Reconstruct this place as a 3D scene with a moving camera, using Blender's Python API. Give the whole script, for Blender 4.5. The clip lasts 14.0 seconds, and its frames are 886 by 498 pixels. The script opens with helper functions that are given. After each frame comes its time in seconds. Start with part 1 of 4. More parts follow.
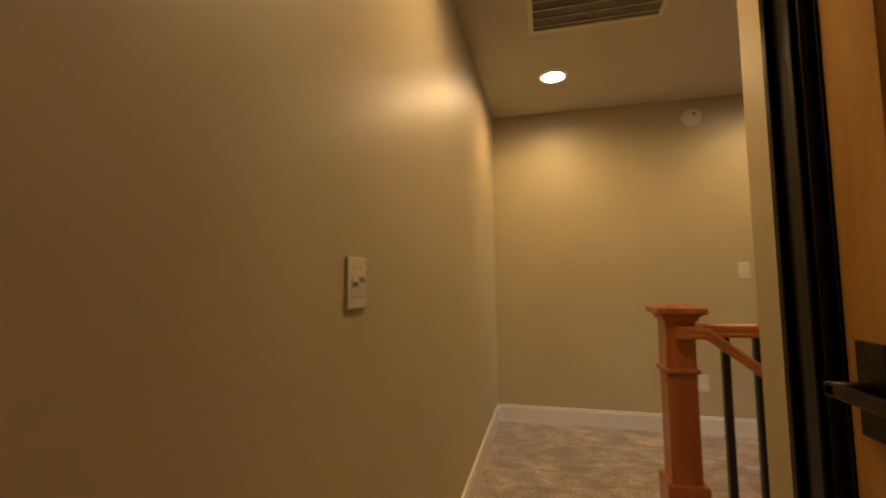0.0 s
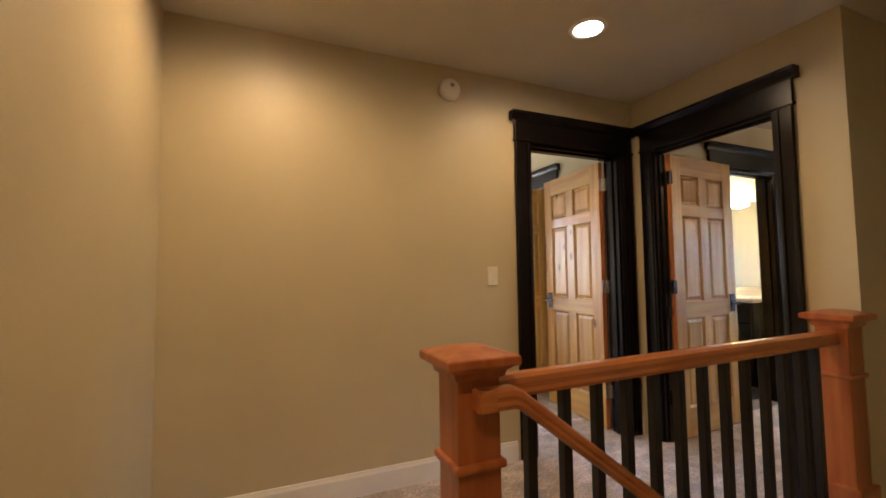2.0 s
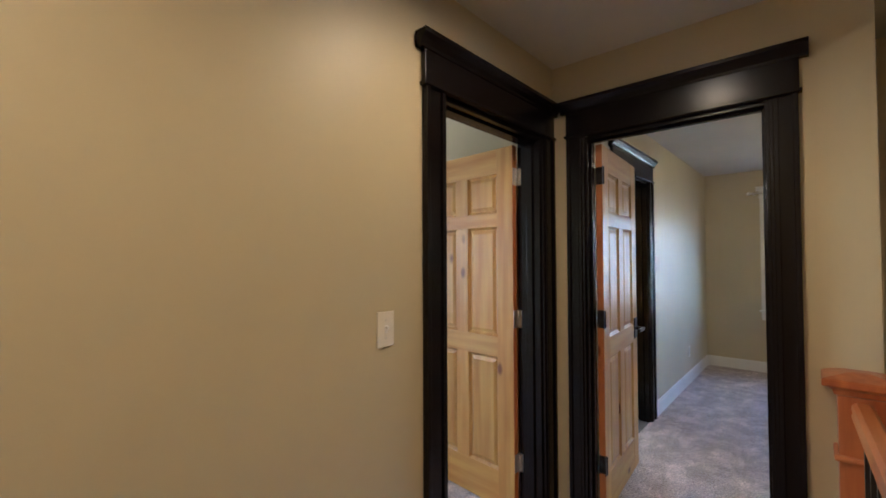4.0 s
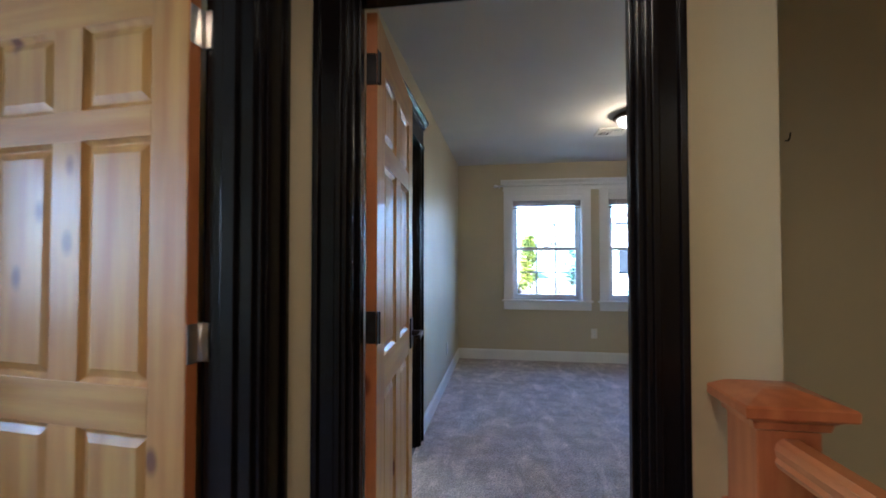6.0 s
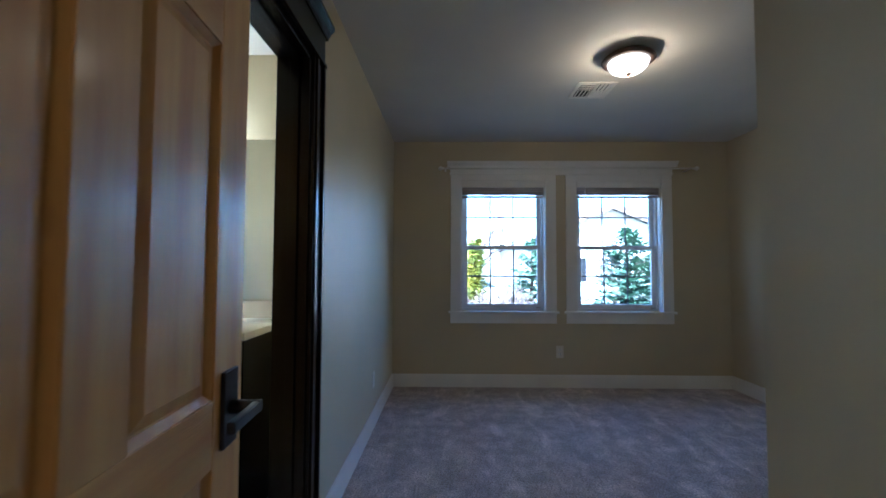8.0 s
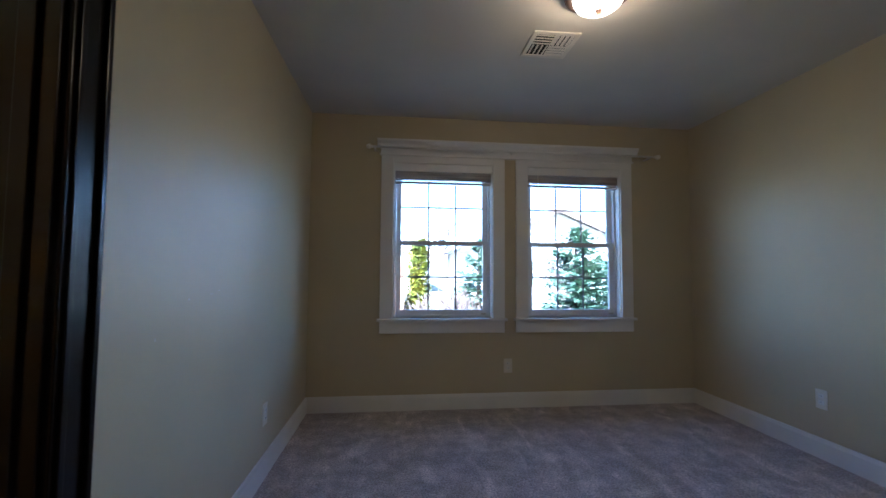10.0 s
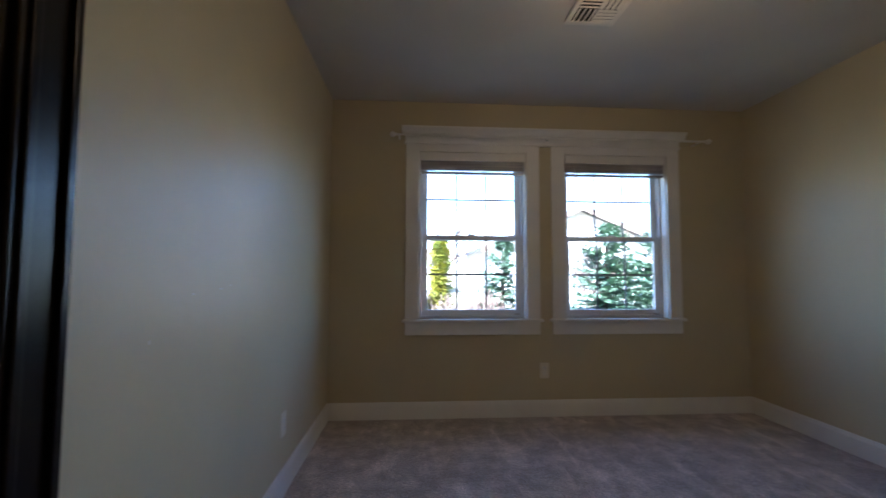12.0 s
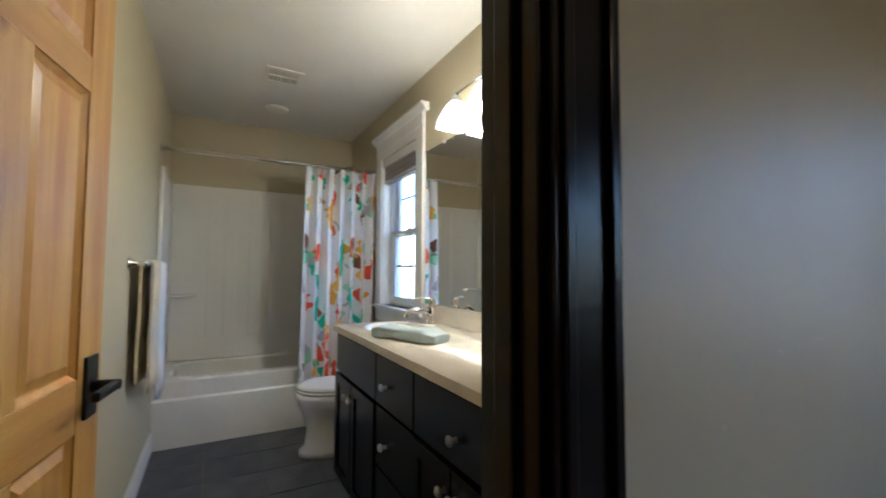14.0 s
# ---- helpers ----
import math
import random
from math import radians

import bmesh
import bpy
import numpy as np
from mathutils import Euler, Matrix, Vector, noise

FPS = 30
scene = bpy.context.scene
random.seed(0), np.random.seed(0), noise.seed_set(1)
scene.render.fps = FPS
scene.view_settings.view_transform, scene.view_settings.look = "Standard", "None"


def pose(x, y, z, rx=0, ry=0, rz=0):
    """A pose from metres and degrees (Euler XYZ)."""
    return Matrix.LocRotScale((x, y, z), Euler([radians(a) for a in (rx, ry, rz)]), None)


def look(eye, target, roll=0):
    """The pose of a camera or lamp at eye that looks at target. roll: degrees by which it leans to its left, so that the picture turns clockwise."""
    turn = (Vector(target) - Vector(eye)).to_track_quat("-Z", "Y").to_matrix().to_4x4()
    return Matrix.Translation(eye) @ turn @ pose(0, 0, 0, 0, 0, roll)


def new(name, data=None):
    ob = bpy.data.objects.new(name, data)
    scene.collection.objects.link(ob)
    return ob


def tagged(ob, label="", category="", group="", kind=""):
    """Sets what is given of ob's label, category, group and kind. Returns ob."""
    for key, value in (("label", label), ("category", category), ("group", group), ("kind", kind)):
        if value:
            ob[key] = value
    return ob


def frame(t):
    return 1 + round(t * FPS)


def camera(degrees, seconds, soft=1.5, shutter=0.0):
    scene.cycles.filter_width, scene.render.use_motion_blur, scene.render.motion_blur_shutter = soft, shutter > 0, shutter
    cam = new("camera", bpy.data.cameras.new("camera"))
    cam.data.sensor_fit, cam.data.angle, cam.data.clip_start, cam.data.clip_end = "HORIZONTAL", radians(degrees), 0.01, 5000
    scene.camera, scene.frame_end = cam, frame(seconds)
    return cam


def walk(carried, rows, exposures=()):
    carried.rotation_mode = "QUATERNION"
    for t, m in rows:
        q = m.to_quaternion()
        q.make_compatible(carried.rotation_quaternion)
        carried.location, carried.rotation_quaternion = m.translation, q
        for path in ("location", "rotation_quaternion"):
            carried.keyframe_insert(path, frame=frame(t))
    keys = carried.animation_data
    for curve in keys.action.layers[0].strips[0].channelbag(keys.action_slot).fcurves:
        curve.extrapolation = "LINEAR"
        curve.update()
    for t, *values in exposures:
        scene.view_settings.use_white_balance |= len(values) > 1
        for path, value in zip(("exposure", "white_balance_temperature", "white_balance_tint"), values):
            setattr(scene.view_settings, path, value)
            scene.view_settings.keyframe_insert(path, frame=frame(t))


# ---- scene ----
from collections import defaultdict
cam = camera(93.3, 14.0, soft=1.6, shutter=0.35)
PATH = [
    (0, (3.43, -2.69, 1.086), (1.493, -3.158, 1.248), -0.4),
    (0.5, (3.178, -2.75, 1.102), (1.184, -2.798, 1.25), -0.4),
    (1, (2.902, -2.73, 1.127), (0.921, -2.491, 1.261), -0.7),
    (1.5, (2.603, -2.677, 1.160), (0.673, -2.164, 1.279), -0.8),
    (2, (2.312, -2.619, 1.182), (0.476, -1.836, 1.299), -0.7),
    (4.5, (0.861, -2.039, 1.422), (-0.223, -0.358, 1.457), 0.0),
    (5, (0.709, -1.791, 1.389), (-0.042, 0.063, 1.429), 0.2),
    (5.5, (0.655, -1.483, 1.320), (0.203, 0.465, 1.364), 0.1),
    (6, (0.615, -1.17, 1.275), (0.322, 0.808, 1.318), 0.0),
    (6.5, (0.577, -0.839, 1.219), (0.367, 1.15, 1.275), 0.0),
    (7, (0.575, -0.544, 1.192), (0.43, 1.45, 1.262), 0.0),
    (7.5, (0.584, -0.28, 1.178), (0.494, 1.716, 1.257), 0.1),
    (8, (0.585, -0.039, 1.185), (0.556, 1.959, 1.273), 0.2),
    (8.5, (0.61, 0.194, 1.172), (0.645, 2.191, 1.276), 0.3),
    (9, (0.669, 0.416, 1.155), (0.759, 2.411, 1.269), 0.3),
    (11.5, (0.782, 0.815, 1.128), (1.103, 2.786, 1.226), 0.6),
    (12, (0.682, 0.92, 1.105), (0.811, 2.912, 1.221), 0.2),
    (12.5, (0.581, 1.013, 1.14), (0.262, 2.986, 1.242), 0.1),
    (13, (0.548, 1.063, 1.149), (-0.401, 2.82, 1.259), 0.1),
    (13.5, (0.519, 1.121, 1.155), (-0.911, 2.515, 1.255), 0.0),
    (14, (0.426, 1.253, 1.194), (-1.328, 2.209, 1.293), 0.3),
]
walk(cam, [(t, look(eye, target, roll)) for t, eye, target, roll in PATH],
     exposures=[(0, 4.25, 6500, 10), (2, 4.45, 5700, 16), (4.5, 4.4, 4600, 11), (5.5, 4.25, 4450, 10), (6.5, 3.85, 4200, 9), (7.5, 3.3, 4200, 8), (9, 3.2, 4300, 10), (12, 3.15, 5000, 14), (14, 3.1, 5050, 14)])

# ---- world, sun, large lights ----
world = bpy.data.worlds.new("world")
scene.world = world
world.use_nodes = True
wn = world.node_tree
sky = wn.nodes.new("ShaderNodeTexSky")
sky.sky_type, sky.sun_disc = "NISHITA", False
sky.sun_elevation, sky.sun_rotation = radians(38), radians(200)
wn.nodes["Background"].inputs["Strength"].default_value = 0.15
wn.links.new(sky.outputs[0], wn.nodes["Background"].inputs["Color"])
sun_data = bpy.data.lights.new("sun", "SUN")
sun_data.energy, sun_data.angle, sun_data.color = 5.0, radians(0.5), (1.0, 0.97, 0.92)
sun = new("sun", sun_data)
sun.matrix_world = look((-3, -8, 7), (0, 0, 0))

WARM = (1.0, 0.63, 0.27)


def spot(name, x, y, z, watts, color, size=172, blend=0.75, radius=0.06):
    d = bpy.data.lights.new(name, "SPOT")
    d.energy, d.color, d.spot_size, d.spot_blend, d.shadow_soft_size = watts, color, radians(size), blend, radius
    ob = new(name, d)
    ob.matrix_world = pose(x, y, z)
    return ob


def bulb(name, x, y, z, watts, color, radius=0.04):
    d = bpy.data.lights.new(name, "POINT")
    d.energy, d.color, d.shadow_soft_size = watts, color, radius
    ob = new(name, d)
    ob.matrix_world = pose(x, y, z)
    return ob


# Area lamp added at an unseen, assumed window to brighten the second room.
room_light = bpy.data.lights.new("room_fill_light", "AREA")
room_light.shape, room_light.size, room_light.size_y, room_light.energy, room_light.color = "RECTANGLE", 1.3, 1.2, 1.9, (1.0, 0.94, 0.82)
room_fill = new("room_fill_light", room_light)
room_fill.matrix_world = look((-3.63, -1.5, 1.45), (0, -1.4, 1.2))
CANS = [(0.616, -2.60), (0.65, -1.06), (2.25, -2.62)]
for cx, cy in CANS:
    spot("can_bulb", cx, cy, 2.44, 1.9, WARM)
bulb("bedroom_bulb", 1.655, 2.43, 2.315, 0.95, (1.0, 0.64, 0.31), 0.04)
for lx in (-1.40, -1.11, -0.82):
    bulb("vanity_bulb", lx, 2.30, 1.95, 0.86, (1.0, 0.86, 0.60), 0.05)

# ---- materials ----
H = 2.465


def mat(name, color, rough=0.6, metal=0.0, vary=0.06, scale=3.0, fine=120.0, bump=0.02, stretch=(1, 1, 1), dark=None, spread=(0.35, 0.65), rand=0.0, coat=0.0):
    """Principled material with colour variation at two scales and fine relief."""
    m = bpy.data.materials.new(name)
    m.use_nodes = True
    nt = m.node_tree
    n, l = nt.nodes, nt.links
    b = n["Principled BSDF"]
    b.inputs["Roughness"].default_value = rough
    b.inputs["Metallic"].default_value = metal
    b.inputs["Coat Weight"].default_value = coat
    b.inputs["Coat Roughness"].default_value = 0.15
    tc = n.new("ShaderNodeTexCoord")
    mp = n.new("ShaderNodeMapping")
    mp.inputs["Scale"].default_value = stretch
    l.new(tc.outputs["Object"], mp.inputs["Vector"])
    big = n.new("ShaderNodeTexNoise")
    big.inputs["Scale"].default_value = scale
    big.inputs["Detail"].default_value = 6
    l.new(mp.outputs[0], big.inputs["Vector"])
    ramp = n.new("ShaderNodeValToRGB")
    c0 = dark if dark else tuple(c * (1 - 2 * vary) for c in color)
    c1 = color if dark else tuple(min(1, c * (1 + vary)) for c in color)
    ramp.color_ramp.elements[0].color = (*c0, 1)
    ramp.color_ramp.elements[1].color = (*c1, 1)
    ramp.color_ramp.elements[0].position, ramp.color_ramp.elements[1].position = spread
    l.new(big.outputs["Fac"], ramp.inputs["Fac"])
    out = ramp.outputs["Color"]
    if rand:
        oi = n.new("ShaderNodeObjectInfo")
        mr = n.new("ShaderNodeMapRange")
        mr.inputs["To Min"].default_value, mr.inputs["To Max"].default_value = 1 - rand, 1 + rand
        l.new(oi.outputs["Random"], mr.inputs["Value"])
        hs = n.new("ShaderNodeHueSaturation")
        l.new(mr.outputs[0], hs.inputs["Value"])
        l.new(out, hs.inputs["Color"])
        out = hs.outputs[0]
    l.new(out, b.inputs["Base Color"])
    fn = n.new("ShaderNodeTexNoise")
    fn.inputs["Scale"].default_value = fine
    fn.inputs["Detail"].default_value = 3
    l.new(mp.outputs[0], fn.inputs["Vector"])
    bp = n.new("ShaderNodeBump")
    bp.inputs["Strength"].default_value = 1.0
    bp.inputs["Distance"].default_value = bump
    l.new(fn.outputs["Fac"], bp.inputs["Height"])
    l.new(bp.outputs[0], b.inputs["Normal"])
    return m


def pine(name, vertical, light=(0.58, 0.335, 0.075), deep=(0.42, 0.19, 0.034)):
    """Varnished knotty pine: stretched grain and sparse dark knots."""
    m = mat(name, light, rough=0.42, scale=2.0, fine=30, bump=0.0006, dark=deep, spread=(0.3, 0.68), rand=0.08, coat=0.12,
            stretch=(11, 11, 0.9) if vertical else (0.9, 11, 11))
    n, l = m.node_tree.nodes, m.node_tree.links
    tc = n["Texture Coordinate"]
    mp = n.new("ShaderNodeMapping")
    mp.inputs["Scale"].default_value = (5.5, 5.5, 3.0) if vertical else (3.0, 5.5, 5.5)
    oi = n.new("ShaderNodeObjectInfo")
    sh = n.new("ShaderNodeVectorMath")
    sh.operation = "ADD"
    sc = n.new("ShaderNodeMath")
    sc.operation = "MULTIPLY"
    sc.inputs[1].default_value = 7.3
    l.new(oi.outputs["Random"], sc.inputs[0])
    l.new(tc.outputs["Object"], sh.inputs[0])
    l.new(sc.outputs[0], sh.inputs[1])
    l.new(sh.outputs[0], mp.inputs["Vector"])
    vo = n.new("ShaderNodeTexVoronoi")
    vo.inputs["Scale"].default_value = 1.0
    l.new(mp.outputs[0], vo.inputs["Vector"])
    kr = n.new("ShaderNodeValToRGB")
    kr.color_ramp.elements[0].position, kr.color_ramp.elements[1].position = 0.06, 0.13
    kr.color_ramp.elements[0].color, kr.color_ramp.elements[1].color = (0.22, 0.08, 0.03, 1), (1, 1, 1, 1)
    l.new(vo.outputs["Distance"], kr.inputs["Fac"])
    mx = n.new("ShaderNodeMix")
    mx.data_type, mx.blend_type = "RGBA", "MULTIPLY"
    mx.inputs["Factor"].default_value = 0.85
    b = n["Principled BSDF"]
    src = b.inputs["Base Color"].links[0].from_socket
    l.new(src, mx.inputs["A"])
    l.new(kr.outputs["Color"], mx.inputs["B"])
    l.new(mx.outputs["Result"], b.inputs["Base Color"])
    return m


def glow(name, color, strength):
    m = bpy.data.materials.new(name)
    m.use_nodes = True
    b = m.node_tree.nodes["Principled BSDF"]
    b.inputs["Base Color"].default_value = (0.9, 0.88, 0.8, 1)
    b.inputs["Emission Color"].default_value = (*color, 1)
    b.inputs["Emission Strength"].default_value = strength
    return m


def glass(name):
    m = bpy.data.materials.new(name)
    m.use_nodes = True
    b = m.node_tree.nodes["Principled BSDF"]
    b.inputs["Base Color"].default_value = (0.97, 0.99, 1, 1)
    b.inputs["Transmission Weight"].default_value = 1
    b.inputs["Roughness"].default_value = 0.0
    b.inputs["IOR"].default_value = 1.02
    return m


def carpet_material():
    """Cut-pile carpet: fine tufts, brushed swaths and footprints."""
    m = mat("carpet", (0.62, 0.53, 0.48), rough=0.95, scale=6.0, fine=170, bump=0.006, dark=(0.42, 0.355, 0.32), spread=(0.43, 0.60))
    n, l = m.node_tree.nodes, m.node_tree.links
    b = n["Principled BSDF"]
    b.inputs["Sheen Weight"].default_value = 0.25
    brush_map = n.new("ShaderNodeMapping")
    brush_map.inputs["Scale"].default_value = (7.0, 2.6, 1)
    brush_map.inputs["Rotation"].default_value = (0, 0, 0.5)
    l.new(n["Texture Coordinate"].outputs["Object"], brush_map.inputs["Vector"])
    brush = n.new("ShaderNodeTexNoise")
    brush.inputs["Scale"].default_value = 1.0
    brush.inputs["Detail"].default_value = 4
    brush.inputs["Distortion"].default_value = 1.2
    l.new(brush_map.outputs[0], brush.inputs["Vector"])
    strokes = n.new("ShaderNodeMapRange")
    strokes.inputs["From Min"].default_value, strokes.inputs["From Max"].default_value = 0.47, 0.68
    strokes.inputs["To Min"].default_value, strokes.inputs["To Max"].default_value = 0.92, 1.32
    l.new(brush.outputs["Fac"], strokes.inputs["Value"])
    swath = n.new("ShaderNodeHueSaturation")
    l.new(b.inputs["Base Color"].links[0].from_socket, swath.inputs["Color"])
    l.new(strokes.outputs[0], swath.inputs["Value"])
    l.new(swath.outputs[0], b.inputs["Base Color"])
    tuft = n.new("ShaderNodeTexNoise")
    tuft.inputs["Scale"].default_value = 95
    tuft.inputs["Detail"].default_value = 5
    n["Noise Texture"].inputs["Roughness"].default_value = 0.72
    l.new(n["Texture Coordinate"].outputs["Object"], tuft.inputs["Vector"])
    mr = n.new("ShaderNodeMapRange")
    mr.inputs["From Min"].default_value, mr.inputs["From Max"].default_value = 0.3, 0.7
    mr.inputs["To Min"].default_value, mr.inputs["To Max"].default_value = 0.42, 1.36
    l.new(tuft.outputs["Fac"], mr.inputs["Value"])
    hs = n.new("ShaderNodeHueSaturation")
    l.new(b.inputs["Base Color"].links[0].from_socket, hs.inputs["Color"])
    l.new(mr.outputs[0], hs.inputs["Value"])
    l.new(hs.outputs[0], b.inputs["Base Color"])
    return m


PAINT = mat("wall_paint", (0.53, 0.455, 0.285), rough=0.46, vary=0.025, scale=1.6, fine=260, bump=0.00012)
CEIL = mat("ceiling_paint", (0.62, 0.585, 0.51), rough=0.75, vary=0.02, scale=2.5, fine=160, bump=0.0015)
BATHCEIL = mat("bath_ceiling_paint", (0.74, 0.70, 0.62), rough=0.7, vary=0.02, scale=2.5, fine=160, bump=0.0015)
CARPET = carpet_material()
WHITE = mat("white_trim_paint", (0.78, 0.76, 0.71), rough=0.4, vary=0.02, scale=4, fine=90, bump=0.0004)
ESPRESSO = mat("espresso_lacquer", (0.0060, 0.0044, 0.0050), rough=0.25, vary=0.2, scale=9, fine=60, bump=0.0001)
ESPRESSO.node_tree.nodes["Principled BSDF"].inputs["Specular IOR Level"].default_value = 0.26
PINE_V = pine("pine_upright", True)
PINE_H = pine("pine_across", False)
PINE_EDGE = pine("pine_edge", True, (0.50, 0.19, 0.05), (0.36, 0.12, 0.03))
CHERRY = mat("cherry_upright", (0.46, 0.145, 0.035), rough=0.32, scale=2, fine=40, bump=0.0004, dark=(0.33, 0.085, 0.018), stretch=(12, 12, 1.2), coat=0.4)
CHERRY_Y = mat("cherry_along", (0.50, 0.185, 0.05), rough=0.3, scale=2, fine=40, bump=0.0004, dark=(0.36, 0.11, 0.025), stretch=(12, 1.2, 12), coat=0.5)
IRON = mat("black_iron", (0.013, 0.012, 0.012), rough=0.4, metal=0.2, vary=0.2, fine=80, bump=0.0006)
BRONZE = mat("oiled_bronze", (0.05, 0.045, 0.045), rough=0.35, metal=0.9, vary=0.2, scale=20, fine=90, bump=0.0004)
BROWNMETAL = mat("brown_metal", (0.10, 0.06, 0.04), rough=0.4, metal=0.6, vary=0.2, scale=12, fine=90, bump=0.0004)
NICKEL = mat("brushed_nickel", (0.62, 0.59, 0.55), rough=0.3, metal=1, vary=0.06, scale=15, fine=120, bump=0.0003)
CHROME = mat("chrome", (0.82, 0.82, 0.83), rough=0.08, metal=1, vary=0.02, scale=10, fine=60, bump=0.0001)
PLASTIC = mat("cream_plastic", (0.74, 0.69, 0.58), rough=0.42, vary=0.02, scale=12, fine=60, bump=0.0002)
SLOT = mat("dark_slot", (0.004, 0.004, 0.004), rough=0.9, vary=0.1)
FILTER = mat("air_filter", (0.22, 0.19, 0.16), rough=0.95, vary=0.1, scale=8, fine=200, bump=0.002)
VINYL = mat("white_vinyl", (0.80, 0.81, 0.82), rough=0.35, vary=0.02, scale=6, fine=60, bump=0.0002)
GRILLE = mat("grille_bar", (0.22, 0.23, 0.26), rough=0.5, vary=0.05, scale=6)
BLIND = mat("wood_blind", (0.48, 0.42, 0.36), rough=0.5, vary=0.15, scale=3, fine=40, stretch=(1, 12, 12), bump=0.0004, rand=0.12)
GLASS = glass("window_glass")
MIRROR = bpy.data.materials.new("mirror")
MIRROR.use_nodes = True
MIRROR.node_tree.nodes["Principled BSDF"].inputs["Metallic"].default_value = 1
MIRROR.node_tree.nodes["Principled BSDF"].inputs["Roughness"].default_value = 0.01
MIRROR.node_tree.nodes["Principled BSDF"].inputs["Base Color"].default_value = (0.9, 0.91, 0.9, 1)
TILE = mat("slate_tile", (0.075, 0.078, 0.088), rough=0.42, vary=0.2, scale=5, fine=40, bump=0.002, rand=0.18)
GROUT = mat("grout", (0.19, 0.185, 0.18), rough=0.9, vary=0.1, scale=10, fine=120, bump=0.002)
ACRYLIC = mat("tub_acrylic", (0.80, 0.77, 0.69), rough=0.18, vary=0.015, scale=2, fine=8, bump=0.0006)
CERAMIC = mat("toilet_ceramic", (0.80, 0.80, 0.79), rough=0.12, vary=0.015, scale=3, fine=20, bump=0.0002)
MARBLE = mat("cultured_marble", (0.80, 0.74, 0.64), rough=0.16, vary=0.05, scale=5, fine=40, bump=0.0002)
CLOTH_W = mat("white_towel", (0.76, 0.76, 0.78), rough=0.95, vary=0.05, scale=8, fine=220, bump=0.006)
# Cream puts warm light into a white towel's colour; also the tan knob.
CLOTH_T = mat("warm_lit_towel_tan_knob", (0.70, 0.60, 0.42), rough=0.95, vary=0.08, scale=8, fine=220, bump=0.006)
CLOTH_B = mat("pale_blue_towel", (0.52, 0.62, 0.66), rough=0.95, vary=0.08, scale=9, fine=220, bump=0.006)
LAMPGLASS = glow("lit_alabaster_glass", (1.0, 0.80, 0.52), 0.5)
SHADEGLASS = glow("lit_frosted_glass", (1.0, 0.93, 0.78), 0.36)
CANGLOW = glow("lit_can", (1.0, 0.82, 0.62), 1.6)


# ---- building helpers ----
def box(bm, x0, x1, y0, y1, z0, z1, bevel=0.0):
    vs = [bm.verts.new((x, y, z)) for x in (x0, x1) for y in (y0, y1) for z in (z0, z1)]
    fs = [bm.faces.new([vs[i] for i in q]) for q in ((0, 1, 3, 2), (4, 6, 7, 5), (0, 4, 5, 1), (2, 3, 7, 6), (0, 2, 6, 4), (1, 5, 7, 3))]
    if bevel:
        es = list({e for f in fs for e in f.edges})
        bmesh.ops.bevel(bm, geom=es, offset=bevel, segments=2, affect="EDGES", profile=0.6)
    return bm


def boxes(*args, bevel=0.0):
    bm = bmesh.new()
    for a in args:
        box(bm, *a, bevel=bevel)
    return bm


def lathe(bm, profile, cx, cy, cz, steps=24, axis="z"):
    """Surface of revolution; profile is (radius, height) pairs."""
    rings = []
    for r, h in profile:
        ring = []
        for i in range(steps):
            a = 2 * math.pi * i / steps
            u, v = r * math.cos(a), r * math.sin(a)
            p = {"z": (u, v, h), "x": (h, u, v), "y": (u, h, v)}[axis]
            ring.append(bm.verts.new((cx + p[0], cy + p[1], cz + p[2])))
        rings.append(ring)
    for a, b in zip(rings, rings[1:]):
        for i in range(steps):
            j = (i + 1) % steps
            f = bm.faces.new((a[i], a[j], b[j], b[i]))
            f.smooth = True
    for ring in (rings[0], rings[-1]):
        bm.faces.new(ring)
    return bm


def tube(bm, path, radius, steps=12):
    """A round bar along a path of points."""
    pts = [Vector(p) for p in path]
    rings = []
    for i, p in enumerate(pts):
        d = (pts[min(i + 1, len(pts) - 1)] - pts[max(i - 1, 0)]).normalized()
        side = d.cross(Vector((0, 0, 1)) if abs(d.z) < 0.9 else Vector((1, 0, 0))).normalized()
        up = side.cross(d)
        rings.append([bm.verts.new(p + radius * (math.cos(a) * side + math.sin(a) * up)) for a in (2 * math.pi * k / steps for k in range(steps))])
    for a, b in zip(rings, rings[1:]):
        for i in range(steps):
            f = bm.faces.new((a[i], a[(i + 1) % steps], b[(i + 1) % steps], b[i]))
            f.smooth = True
    bm.faces.new(rings[0]), bm.faces.new(rings[-1])
    return bm


def prism(bm, outline, axis, a, b):
    """Extrude an outline of 2D points along an axis from a to b."""
    def at(u, v, w):
        return {"x": (w, u, v), "y": (u, w, v), "z": (u, v, w)}[axis]
    lo = [bm.verts.new(at(u, v, a)) for u, v in outline]
    hi = [bm.verts.new(at(u, v, b)) for u, v in outline]
    k = len(outline)
    for i in range(k):
        bm.faces.new((lo[i], lo[(i + 1) % k], hi[(i + 1) % k], hi[i]))
    bm.faces.new(lo), bm.faces.new(hi)
    return bm


def mesh_of(name, bm, material):
    bmesh.ops.recalc_face_normals(bm, faces=bm.faces)
    me = bpy.data.meshes.new(name)
    bm.to_mesh(me)
    bm.free()
    me.materials.append(material)
    return me


BASE = {}


